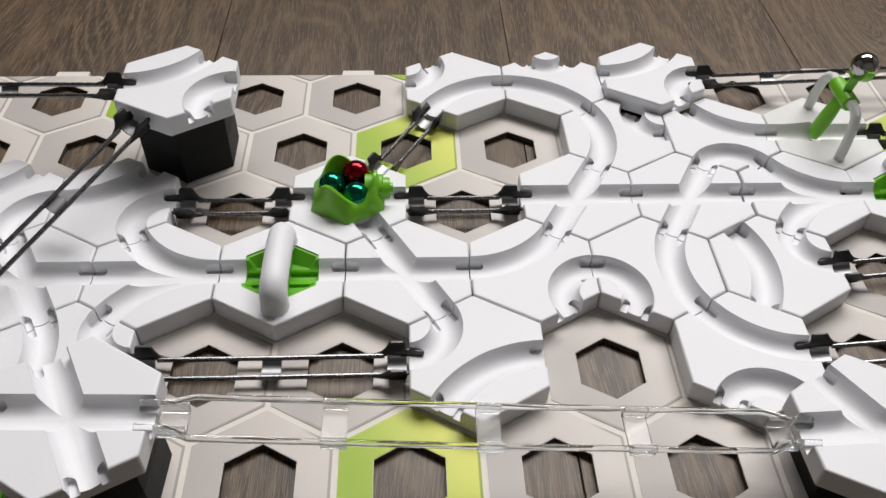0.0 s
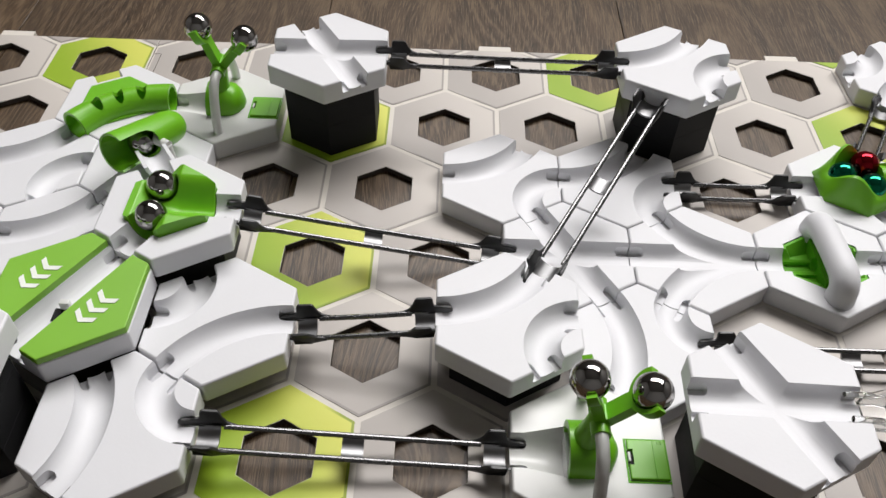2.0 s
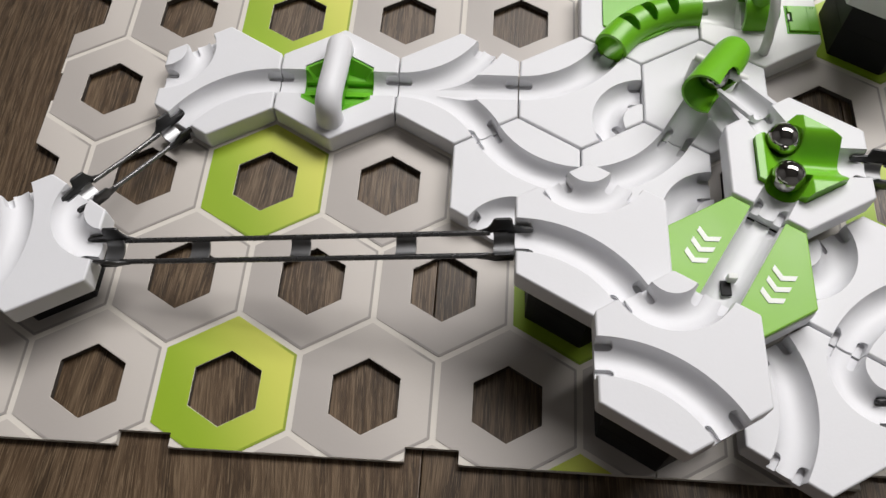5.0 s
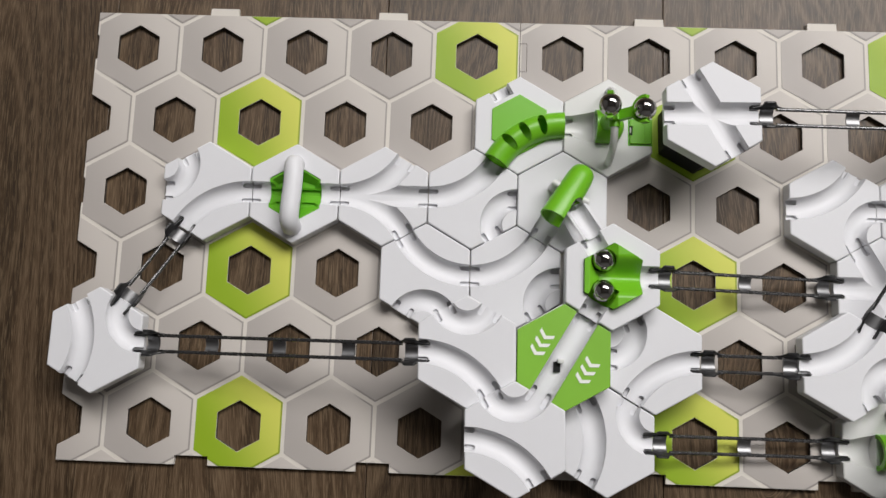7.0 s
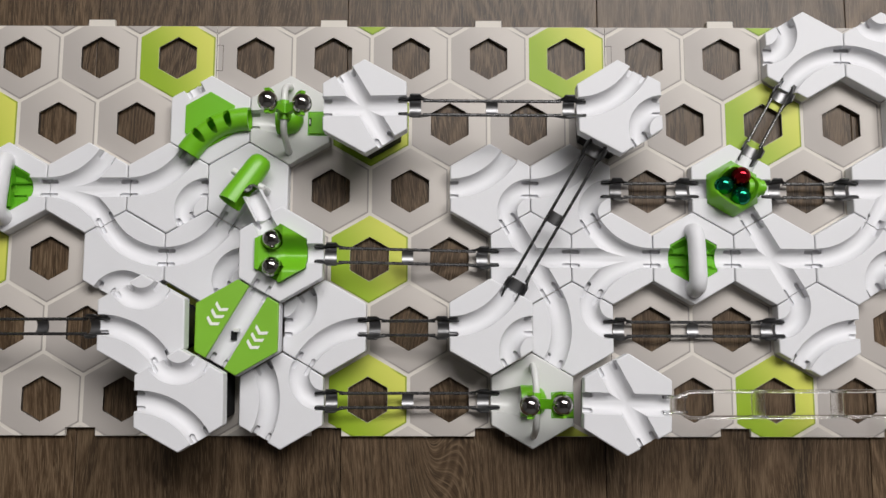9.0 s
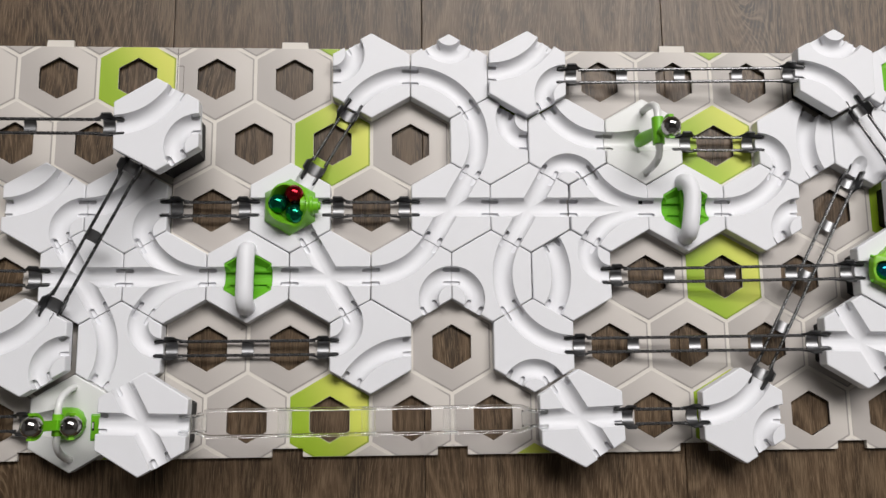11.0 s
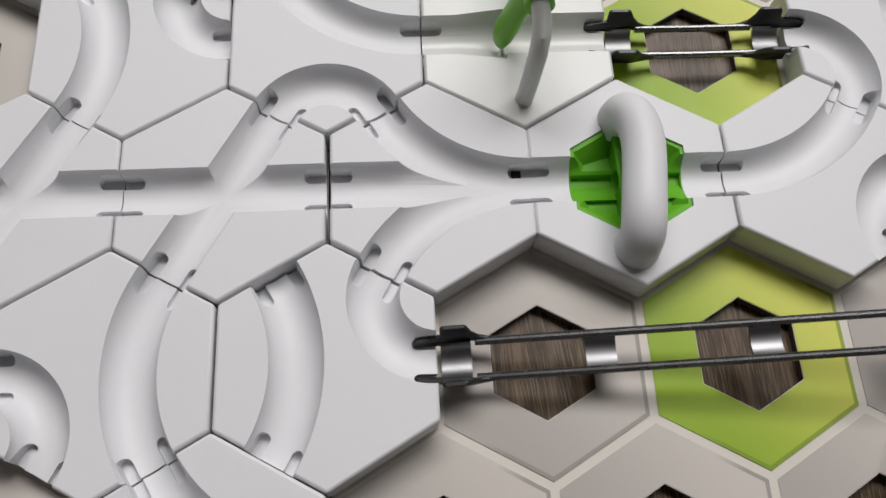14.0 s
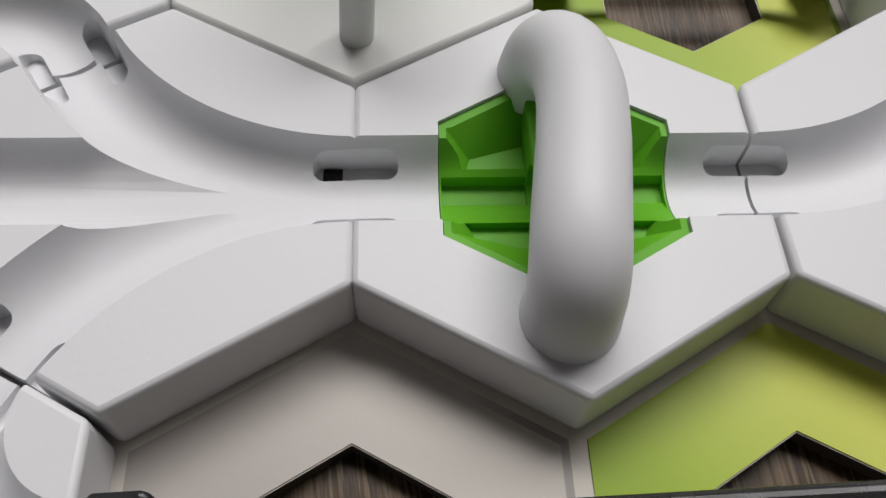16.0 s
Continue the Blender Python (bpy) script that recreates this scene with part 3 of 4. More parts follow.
def bridge_tile(row, x, lean=0.0):
    pocket = prism(hexagon(0.0180), TILE - 0.0092, TILE + 0.003)
    root = plain_top(row, x, 0, "bridge_tile", "white hexagonal tile with green insert and thick white arch", "track tile",
                     body_cut=[*grooves([(0, 3)]), *slots((0, 3)), pocket])
    channel = sweep([Vector((-0.032, 0, TILE + CH_UP)), Vector((0.032, 0, TILE + CH_UP))], circle(CH_R, 28))
    trough = bmesh.new()
    ends = [[trough.verts.new((e, y, TILE + z)) for y, z in ((0.0034, -0.0036), (0.0031, -0.0068), (0.0001, -0.0070), (-0.0002, -0.0066), (-0.0042, -0.0042), (-0.0044, 0.001), (0.0036, 0.001))] for e in (-0.0152, 0.0152)]
    trough.faces.new(ends[0])
    trough.faces.new(ends[1][::-1])
    for a in range(7):
        trough.faces.new((ends[0][a], ends[1][a], ends[1][(a + 1) % 7], ends[0][(a + 1) % 7]))
    bmesh.ops.recalc_face_normals(trough, faces=trough.faces)
    cuts = [channel, trough]
    for s, y0, deep in ((1, 0.0042, 0.0054), (-1, 0.0050, 0.0048)):
        high = [(-0.0148, s * y0), (0.0148, s * y0), (0.0148, s * 0.0084), (0.0, s * 0.0170), (-0.0148, s * 0.0084)]
        low = [(-0.0118, s * y0), (0.0118, s * y0), (0.0112, s * 0.0066), (0.0, s * 0.0098), (-0.0112, s * 0.0066)]
        cuts.append(tapered(low[::s], high[::s], TILE - deep, TILE - 0.0002))
    me = carve(prism(hexagon(0.01785), TILE - 0.0090, TILE - 0.0006), cuts, "insert")
    part("insert", me, GREEN_DARK, root, "green plastic insert with a groove between two sloping pockets", 20)
    hole = tube([(-0.01, 0, TILE - 0.0030), (0.01, 0, TILE - 0.0030)], 0.0032, 24)
    web = prism([(-0.0036, -0.0132), (0.0036, -0.0132), (0.0036, 0.0126), (-0.0036, 0.0126)], TILE - 0.0088, TILE + 0.0006, 0.0006)
    part("web", carve(web, [hole], "web"), GREEN_DARK, root, "green web under the arch with a round hole")
    path, thick = [], []
    for q in arch_path(0.0190, 0.0101, 40, 4.2):
        u = min((q[1] + 0.0196) / 0.030, 1.0)
        path.append((-0.0002 + lean * (-0.0011 + 0.0034 * u * u * (3 - 2 * u) - 0.0036 * (max(q[1], 0.0) / 0.0196) ** 5), q[1] - 0.0014, TILE - 0.0023 + q[2] * (1.0 + 0.2 * min(max((0.011 - q[1]) / 0.026, 0.0), 1.0))))
        thick.append(0.0057 + 0.0005 * min(max((0.0052 - q[2]) / 0.0034, 0.0), 1.0) ** 2)
    part("arch", tube(path, thick, 28), WHITE, root, "thick rounded white arch")
    return root


for row, x, lean in ((2, 2, 0.3), (3, 10.5, 0.0), (2, 16, 1.0)):
    bridge_tile(row, x, lean)


def claw(c, d, r, half, reach, n=18):
    """A strap bent round a marble at c, open away from the arm, which comes along d."""
    bm, rings = bmesh.new(), []
    y = Vector((0, 1, 0))
    across = d.cross(y).normalized()
    for i in range(n + 1):
        a = radians(-reach + 2 * reach * i / n)
        out = -d * math.cos(a) + y * math.sin(a)
        h = half * (1.0 - 0.25 * (abs(i - n / 2) / (n / 2)) ** 3)
        rings.append([bm.verts.new(c + out * q + across * w) for q, w in ((r - 0.0007, -h), (r + 0.0009, -h), (r + 0.0009, h), (r - 0.0007, h))])
    for r0, r1 in zip(rings, rings[1:]):
        for k in range(4):
            bm.faces.new((r0[k], r0[(k + 1) % 4], r1[(k + 1) % 4], r1[k]))
    bm.faces.new(rings[0][::-1])
    bm.faces.new(rings[-1])
    bmesh.ops.recalc_face_normals(bm, faces=bm.faces)
    return bm


def launcher_tile(row, x):
    """Tile with a green lever that holds two steel balls over a half-round wheel."""
    root = plain_top(row, x, 0, "launcher_tile", "milky white tile with a green forked lever holding two steel marbles", "track tile", mat=MILKY,
                     body_cut=[tube([(-0.032, 0, TILE + CH_UP), (-0.022, 0, TILE + CH_UP), (-0.008, 0, TILE + CH_UP)], [CH_R, CH_R, 0.0098], 32), *slots((3,))])
    bm = tube([(-0.008, 0, TILE + 0.001), (0.0, 0, TILE + 0.001), (0.004, 0, TILE + 0.001), (0.007, 0, TILE + 0.001), (0.0092, 0, TILE + 0.001)], [0.0102, 0.0102, 0.0095, 0.0070, 0.0025], 40)
    hole = tube([(-0.02, 0, TILE + 0.001), (-0.001, 0, TILE + 0.001)], 0.0076, 32)
    part("hub", carve(bm, [hole, box(-0.03, 0.03, -0.03, 0.03, -0.05, TILE - 0.0005)]), GREEN, root, "half-round green hood over the groove")
    part("post", tube([(-0.002, 0, TILE + 0.009), (-0.001, 0, TILE + 0.016), (0.0, 0, TILE + 0.0225), (0.0005, 0, TILE + 0.026)], [0.0052, 0.0040, 0.0036, 0.0030], 16), GREEN, root)
    part("axle", tube([(0.0, -0.0065, TILE + 0.0215), (0.0, 0.0065, TILE + 0.0215)], 0.0033, 16), GREEN, root)
    for bx, bz in ((-0.0062, 0.0432), (0.0142, 0.0377)):
        base = Vector((0.0005, 0, TILE + 0.0215))
        c = Vector((bx, 0, TILE + bz))
        d = (c - base).normalized()
        bar = [(-0.0030, -0.0019), (0.0030, -0.0019), (0.0030, 0.0019), (-0.0030, 0.0019)]
        arm = part("fork_arm", sweep([base - d * 0.001, base + d * 0.006, c - d * 0.0066], bar), GREEN, root)
        part("claw", claw(c, d, 0.0072, 0.0021, 104), GREEN, arm, "curved green claw gripping a marble", 50)
        ball((row, x), (bx, 0, bz), CHROME, "marble", "polished steel marble resting in the green fork of a launcher")
    for s in (-1, 1):
        path = [(0.0002, s * 0.0225, TILE - 0.001), (0.0002, s * 0.0215, TILE + 0.006), (0.0, s * 0.0175, TILE + 0.0160), (0.0, s * 0.0140, TILE + 0.0205), (0.0, s * 0.0100, TILE + 0.0222), (0.0, s * 0.0050, TILE + 0.0218)]
        part("support", tube(path, 0.0022, 14), MILKY, root, "curved milky white support leg")
    plate = carve(box(0.0130, 0.0262, -0.0100, 0.0048, TILE - 0.0004, TILE + 0.0013, 0.0004), [box(0.0120, 0.0147, -0.0048, 0.0010, TILE - 0.01, TILE + 0.01)], "flap")
    f = part("flap", plate, GREEN, root, "green flap lying in the tile")
    part("flap_rim", carve(box(0.0121, 0.0267, -0.0110, 0.0056, TILE - 0.0002, TILE + 0.0002), [box(0.0128, 0.0264, -0.0102, 0.0051, TILE - 0.01, TILE + 0.01)]), GREEN_DARK, f)
    part("notch", box(0.0128, 0.0149, -0.0050, 0.0012, TILE - 0.0002, TILE + 0.0001), BLACK, f, "dark notch in the flap")
    part("latch", box(0.0130, 0.0139, -0.0032, 0.0002, TILE, TILE + 0.0009, 0.0002), MILKY, f, "small white latch")
    for x0, y0 in ((0.0216, -0.0096), (0.0232, 0.0030), (0.0244, 0.0030)):
        part("rib", box(x0, x0 + 0.0004, y0, 0.0044, TILE + 0.0010, TILE + 0.0016, 0.0001), GREEN, f)
    return root


launcher_tile(1, 5.5)
launcher_tile(5, 8.5)


def lever_tile(row, x):
    root = plain_top(row, x, 0, "lever_tile", "milky white tile with green lever and white bow", "track tile", mat=MILKY,
                     body_cut=[*grooves([(0, 3)]), *slots((0, 3)), tube([(-0.0180, 0, TILE + CH_UP), (-0.0030, 0, TILE + CH_UP)], [CH_R * 0.98, 0.0086], 40)])
    bow = []
    for s in (-1, 1):
        leg = [(0.0004, s * 0.0220, TILE - 0.001), (0.0010, s * 0.0216, TILE + 0.009), (0.0019, s * 0.0200, TILE + 0.0180), (0.0024, s * 0.0176, TILE + 0.0222), (0.0027, s * 0.0140, TILE + 0.0240), (0.0026, s * 0.0080, TILE + 0.0242)]
        bow += leg if s < 0 else leg[::-1]
    part("bow", tube(bow, 0.0025, 16), MILKY, root, "milky white bow over the groove")
    paddle = tube([(-0.0048, 0, TILE - 0.0032), (-0.0044, 0, TILE - 0.0022), (-0.0034, 0, TILE + 0.0015), (-0.0012, 0, TILE + 0.0090), (0.0010, 0, TILE + 0.0170), (0.0026, 0, TILE + 0.0235)], [0.0012, 0.0022, 0.0028, 0.0028, 0.0024, 0.0020], 18)
    for v in paddle.verts:
        v.co.y *= 1.75
    lever = part("lever", paddle, GREEN, root, "upright green lever with a rounded paddle", 50)
    part("axle", tube([(0.0026, -0.0092, TILE + 0.0236), (0.0026, 0.0092, TILE + 0.0236)], 0.0040, 18), GREEN, root)
    c = Vector((0.0056, -0.0022, TILE + 0.0412))
    base = Vector((0.0028, -0.0006, TILE + 0.0250))
    d = (c - base).normalized()
    part("stem", sweep([base, c - d * 0.0066], [(-0.0028, -0.0018), (0.0028, -0.0018), (0.0028, 0.0018), (-0.0028, 0.0018)]), GREEN, lever)
    part("claw", claw(c, d, 0.0072, 0.0024, 96), GREEN, lever, "curved green claw gripping a marble", 50)
    ball((row, x), (0.0056, -0.0022, 0.0412), CHROME, "marble", "polished steel marble held up by a green lever")
    return root


lever_tile(1, 15.5)


def volcano_tile(row, x):
    root = plain_top(row, x, 0, "volcano_tile", "white tile with a green crater holding three coloured marbles", "track tile",
                     body_cut=[*[sweep([way(k, 0.014) + Vector((0, 0, TILE + CH_UP)), way(k, 0.034) + Vector((0, 0, TILE + CH_UP))], circle(CH_R, 24)) for k in (0, 1, 3, 5)], *slots((0, 1, 3, 5))])
    bm = bmesh.new()
    rings = []
    n = 48
    for r, z, wave in ((0.0193, -0.0010, 0), (0.0193, 0.0008, 0), (0.0154, 0.0064, 0.0012), (0.0136, 0.0106, 0.0044), (0.0123, 0.0109, 0.0046), (0.0108, 0.0060, 0.0020), (0.0075, 0.0012, 0), (0.0, 0.0008, 0)):
        ring = []
        for i in range(n):
            a = 2 * math.pi * i / n
            rr = r
            if r > 0.016:
                aa = a + math.pi / 6
                rr = r * math.cos(math.pi / 6) / math.cos(aa % (math.pi / 3) - math.pi / 6)
            ring.append(bm.verts.new((rr * math.cos(a), rr * math.sin(a), TILE + z + wave * math.cos(3 * (a - radians(115))))))
        rings.append(ring)
    for r0, r1 in zip(rings, rings[1:]):
        for i in range(n):
            bm.faces.new((r0[i], r0[(i + 1) % n], r1[(i + 1) % n], r1[i]))
    bmesh.ops.remove_doubles(bm, verts=bm.verts, dist=1e-6)
    bmesh.ops.recalc_face_normals(bm, faces=bm.faces)
    part("crater", bm, GREEN, root, "green plastic crater with three scalloped lips", 40)
    part("nozzle", tube([(0.0080, 0, TILE + 0.0048), (0.0160, 0, TILE + 0.0048), (0.0163, 0, TILE + 0.0048), (0.0192, 0, TILE + 0.0048), (0.0194, 0, TILE + 0.0048), (0.0208, 0, TILE + 0.0048)], [0.0068, 0.0066, 0.0052, 0.0050, 0.0028, 0.0026], 28), GREEN, root, "round green nozzle")
    ball((row, x), (-0.0074, 0.0012, 0.0060), TEAL, "marble", "metallic teal marble in a green crater")
    ball((row, x), (0.0040, -0.0058, 0.0058), TEAL, "marble", "metallic teal marble in a green crater")
    ball((row, x), (0.0036, 0.0070, 0.0080), RED, "marble", "metallic red marble in a green crater")
    return root


volcano_tile(2, 11)


def dome_tile(row, x, layers):
    """Raised tile with a three-armed green cap over three coloured marbles."""
    root = plain_top(row, x, layers, "spinner_tile", "white raised tile with a green three-armed cap over coloured marbles", "track tile",
                     body_cut=[*[sweep([way(k, 0.013) + Vector((0, 0, TILE + CH_UP)), way(k, 0.034) + Vector((0, 0, TILE + CH_UP))], circle(CH_R, 24)) for k in (1, 3, 5)], *slots((1, 3, 5))])
    bm = bmesh.new()
    n, rings = 144, []
    outline = [(8, 0.0157), (30, 0.0172), (42, 0.0152), (64, 0.0142), (80, 0.0152), (88, 0.0190), (99, 0.0196), (122, 0.0168), (143, 0.0172), (153, 0.0208), (175, 0.0204),
               (201, 0.0212), (213, 0.0176), (234, 0.0160), (256, 0.0178), (275, 0.0187), (288, 0.0178), (311, 0.0174), (322, 0.0188), (333, 0.0176), (350, 0.0162), (368, 0.0157)]

    def reach(a):
        a = (a - 8) % 360 + 8
        for (a0, r0), (a1, r1) in zip(outline, outline[1:]):
            if a0 <= a <= a1:
                u = (a - a0) / (a1 - a0)
                return r0 + (r1 - r0) * u

    for q, z in ((1.0, 0.0002), (1.0, 0.0058), (0.985, 0.0066), (0.95, 0.0070), (0.66, 0.0088), (0.36, 0.0098), (0.32, 0.0097), (0.12, 0.0084), (0.0, 0.0083)):
        ring = []
        for i in range(n):
            a = 360.0 * i / n
            rr = q * (reach(a) if q > 0.4 else 0.0165)
            ring.append(bm.verts.new((rr * math.cos(radians(a)), rr * math.sin(radians(a)), TILE + z)))
        rings.append(ring)
    for r0, r1 in zip(rings, rings[1:]):
        for i in range(n):
            bm.faces.new((r0[i], r0[(i + 1) % n], r1[(i + 1) % n], r1[i]))
    bm.faces.new(rings[0][::-1])
    bmesh.ops.remove_doubles(bm, verts=bm.verts, dist=1e-6)
    bmesh.ops.recalc_face_normals(bm, faces=bm.faces)
    cuts = []
    for a, r, w in ((62, 0.0146, 0.0050), (184, 0.0142, 0.0064), (300, 0.0128, 0.0046)):
        x0, y0 = r * math.cos(radians(a)), r * math.sin(radians(a))
        cuts.append(tube([(x0, y0, TILE + 0.0045), (x0, y0, TILE + 0.02)], w, 28))
    for a in (64, 184, 297):
        room = bmesh.new()
        bmesh.ops.create_uvsphere(room, u_segments=24, v_segments=14, radius=0.0066, matrix=Matrix.Translation((0.0118 * math.cos(radians(a)), 0.0118 * math.sin(radians(a)), TILE + 0.0026)))
        cuts.append(room)
    part("cap", carve(bm, cuts, "cap"), CAP_GREEN, root, "green three-armed cap", 40)
    part("pin", tube([(0, 0, TILE + 0.0078), (0, 0, TILE + 0.0091)], 0.0009, 10), BLACK, root)
    for a, mat, what in ((64, RED, "red"), (184, TEALBLUE, "blue"), (297, TEALBLUE, "blue")):
        ball((row, x), (0.0118 * math.cos(radians(a)), 0.0118 * math.sin(radians(a)), 0.0026), mat, "marble", f"metallic {what} marble under a green cap")
    for a in (30, 97, 154, 200, 258, 323):
        c = Vector(((reach(a) - 0.0020) * math.cos(radians(a)), (reach(a) - 0.0020) * math.sin(radians(a)), TILE + 0.0034))
        part("tab", tube([c, c + Vector((0.0036 * math.cos(radians(a)), 0.003 * math.sin(radians(a)), 0))], 0.0009, 8), GREEN_DARK, root)
    return root


dome_tile(3, 18.5, 0.0305)


def tunnel_tile(row, x):
    root = plain_top(row, x, 0, "tunnel_tile", "white tile with a green plate and a ribbed curved green tunnel", "track tile",
                     body_cut=[*grooves([(0, 4)]), *slots((0, 4, 2)), sweep([way(2, 0.019) + Vector((0, 0, TILE + CH_UP)), way(2, 0.034) + Vector((0, 0, TILE + CH_UP))], circle(CH_R, 24))])
    part("plate", carve(prism(hexagon(0.0192), TILE - 0.0030, TILE + 0.0009, 0.0003), grooves([(0, 4)])), GREEN, root, "flat green hexagonal plate")
    arc = lift(groove_path(0, 4, 0.0), TILE + 0.0010)[1:-1]
    bm = sweep(arc, circle(0.0080, 32))
    cuts = [sweep([arc[0] * 2 - arc[1]] + arc + [arc[-1] * 2 - arc[-2]], circle(0.0064, 28))]
    for i in (6, 11, 16):
        d = (arc[i + 1] - arc[i - 1]).normalized()
        out = Vector((d.y, -d.x, 0))
        out = out if out.dot(arc[i]) < 0 else -out
        m = Matrix((d * 0.0025, out * 0.0072, Vector((0, 0, 0.0075)))).transposed().to_4x4()
        m.translation = arc[i] + Vector((0, 0, 0.0072)) + out * 0.0012
        cut = bmesh.new()
        bmesh.ops.create_uvsphere(cut, u_segments=20, v_segments=12, radius=1.0, matrix=m)
        bmesh.ops.recalc_face_normals(cut, faces=cut.faces)
        cuts.append(cut)
    part("tunnel", carve(bm, cuts, "tunnel"), GREEN, root, "curved green tunnel with three slots", 40)
    return root


tunnel_tile(1, 4.5)


def cannon_tile(row, x):
    root = plain_top(row, x, 0, "cannon_tile", "white tile with a tilted green cannon tube and a white ramp", "track tile",
                     body_cut=[sweep([way(4, 0.0) + Vector((0, 0, TILE + CH_UP)), way(4, 0.032) + Vector((0, 0, TILE + CH_UP))], circle(CH_R, 24)), *slots((4,)),
                               sweep([way(5, 0.004) + Vector((0, 0, TILE + CH_UP)), way(5, 0.032) + Vector((0, 0, TILE + CH_UP))], circle(CH_R * 0.8, 24))])
    d = way(4, 1.0)
    ax = Vector((d.x, d.y, 0.2)).normalized()
    mid = Vector((0.0033, 0.0027, TILE + 0.0138))
    outer = tube([mid - ax * 0.0180, mid - ax * 0.0172, mid - ax * 0.0150, mid - ax * 0.0110, mid + ax * 0.0197], [0.0030, 0.0055, 0.0070, 0.0078, 0.0092], 36)
    inner = tube([mid - ax * 0.0130, mid + ax * 0.0197, mid + ax * 0.03], [0.0066, 0.0082, 0.0086], 28)
    side = way(5, 0.0094) + Vector((0, 0, 0.0012))
    mouth = tube([mid + side - ax * 0.0036, mid + side - ax * 0.0026, mid + side, mid + side + ax * 0.004, mid + side + ax * 0.03], [0.0030, 0.0058, 0.0078, 0.0084, 0.0088], 28)
    part("barrel", carve(outer, [inner, mouth], "barrel"), GREEN, root, "tilted green cannon barrel", 40)
    s = Vector((-d.y, d.x, 0))
    part("trunnion", tube([mid - s * 0.0118, mid + s * 0.0118], 0.0022, 14), MILKY, root, "round white axle through the barrel")
    for e in (-1, 1):
        q = mid + s * e * 0.0105
        part("cheek", tube([(q.x, q.y, TILE - 0.001), (q.x, q.y, q.z)], [0.0030, 0.0022], 12), MILKY, root)
    a, b = Vector((0.0060, -0.0058, TILE + 0.0150)), Vector((0.0162, -0.0228, TILE + 0.0205))
    out = [(0.0066 * math.cos(t), 0.0066 * math.sin(t)) for t in [math.pi + math.pi * i / 10 for i in range(11)]]
    out += [(0.0050 * math.cos(t), 0.0050 * math.sin(t)) for t in [2 * math.pi - math.pi * i / 10 for i in range(11)]]
    part("ramp", sweep([a, b], out), WHITE, root, "white half-round ramp up to the basin tile")
    q = mid + ax * 0.004
    ball((row, x), (q.x - 0.0008, q.y + 0.0010, q.z - TILE - 0.0018), CHROME, "marble", "steel marble inside a green cannon barrel")
    return root


cannon_tile(2, 5)


def basin_bowl():
    """Hexagonal bowl: two ball pockets, a valley to the east between two lobes, a low west lip."""
    drain = way(4, 1.0)

    def top(x, y):
        u = min(abs(y) / 0.0125, 1.0)
        east = min(max((x + 0.007) / 0.009, 0.0), 1.0)
        lobe = -0.0040 + 0.0098 * u * u * (3 - 2 * u) - 0.0010 * max(x, 0.0) / 0.016
        z = lobe * east + (0.0024 - 0.0042 * min(max((x + 0.0135) / 0.006, 0.0), 1.0)) * (1 - east)
        for e in (-1, 1):
            d = math.hypot(x + 0.0055, y - e * 0.0087)
            if d < 0.0069:
                z = min(z, 0.0013 - math.sqrt(0.0069 ** 2 - d * d))
        off = abs(x * drain.y - y * drain.x)
        if x * drain.x + y * drain.y > 0.006 and off < CH_R:
            z = min(z, CH_UP - math.sqrt(CH_R ** 2 - off * off))
        return max(z, -0.0060)

    bm = bmesh.new()
    n, m = 252, 64
    rows = []
    for k in range(m + 1):
        row = []
        for i in range(n):
            a = 360.0 * i / n
            r = 0.0188 * (k / m) * 0.866 / math.cos(radians((a + 30) % 60 - 30)) if k else 0.0001
            x, y = r * math.cos(radians(a)), r * math.sin(radians(a))
            row.append(bm.verts.new((x, y, TILE + top(x, y))))
        rows.append(row)
    rows.append([bm.verts.new((v.co.x * 1.005, v.co.y * 1.005, TILE - 0.0083)) for v in rows[-1]])
    for r0, r1 in zip(rows, rows[1:]):
        for i in range(n):
            bm.faces.new((r0[i], r1[i], r1[(i + 1) % n], r0[(i + 1) % n]))
    bm.faces.new(rows[0])
    bm.faces.new(rows[-1][::-1])
    bmesh.ops.recalc_face_normals(bm, faces=bm.faces)
    return bm


def basin_tile(row, x, layers, with_balls):
    """Tile with a green basin that drains to one edge."""
    pocket = prism(hexagon(0.0192), TILE - 0.0085, TILE + 0.004)
    if with_balls:
        name, label, ends = "basin_tile", "white raised tile with a deep green basin holding two steel marbles", (0, 2, 4)
    else:
        name, label, ends = "catcher_tile", "white raised tile with an empty flat green catcher basin", (0, 2, 4)
    cut = [sweep([way(k, 0.012) + Vector((0, 0, TILE + CH_UP)), way(k, 0.034) + Vector((0, 0, TILE + CH_UP))], circle(CH_R, 24)) for k in ends]
    root = plain_top(row, x, layers, name, label, "track tile", body_cut=[pocket, *cut, *slots(ends)], dx=0.0 if with_balls else -0.0008, dy=0.0 if with_balls else -0.0012)
    if with_balls:
        part("basin", basin_bowl(), GREEN, root, "deep green basin with two raised lobes", 50)
        ball((row, x), (-0.0055, 0.0090, 0.0014), CHROME, "marble", "polished steel marble waiting in a green basin")
        ball((row, x), (-0.0055, -0.0084, 0.0014), CHROME, "marble", "polished steel marble waiting in a green basin")
    else:
        bm = prism(hexagon(0.0190), TILE - 0.0083, TILE - 0.0045, 0.0003)
        part("basin", bm, BASIN_GREEN, root, "flat green basin floor")
        ring = carve(prism(hexagon(0.0165), TILE - 0.0047, TILE - 0.0042), [prism(hexagon(0.0158), TILE - 0.006, TILE)], "step")
        part("step", ring, GREEN, root)
    return root


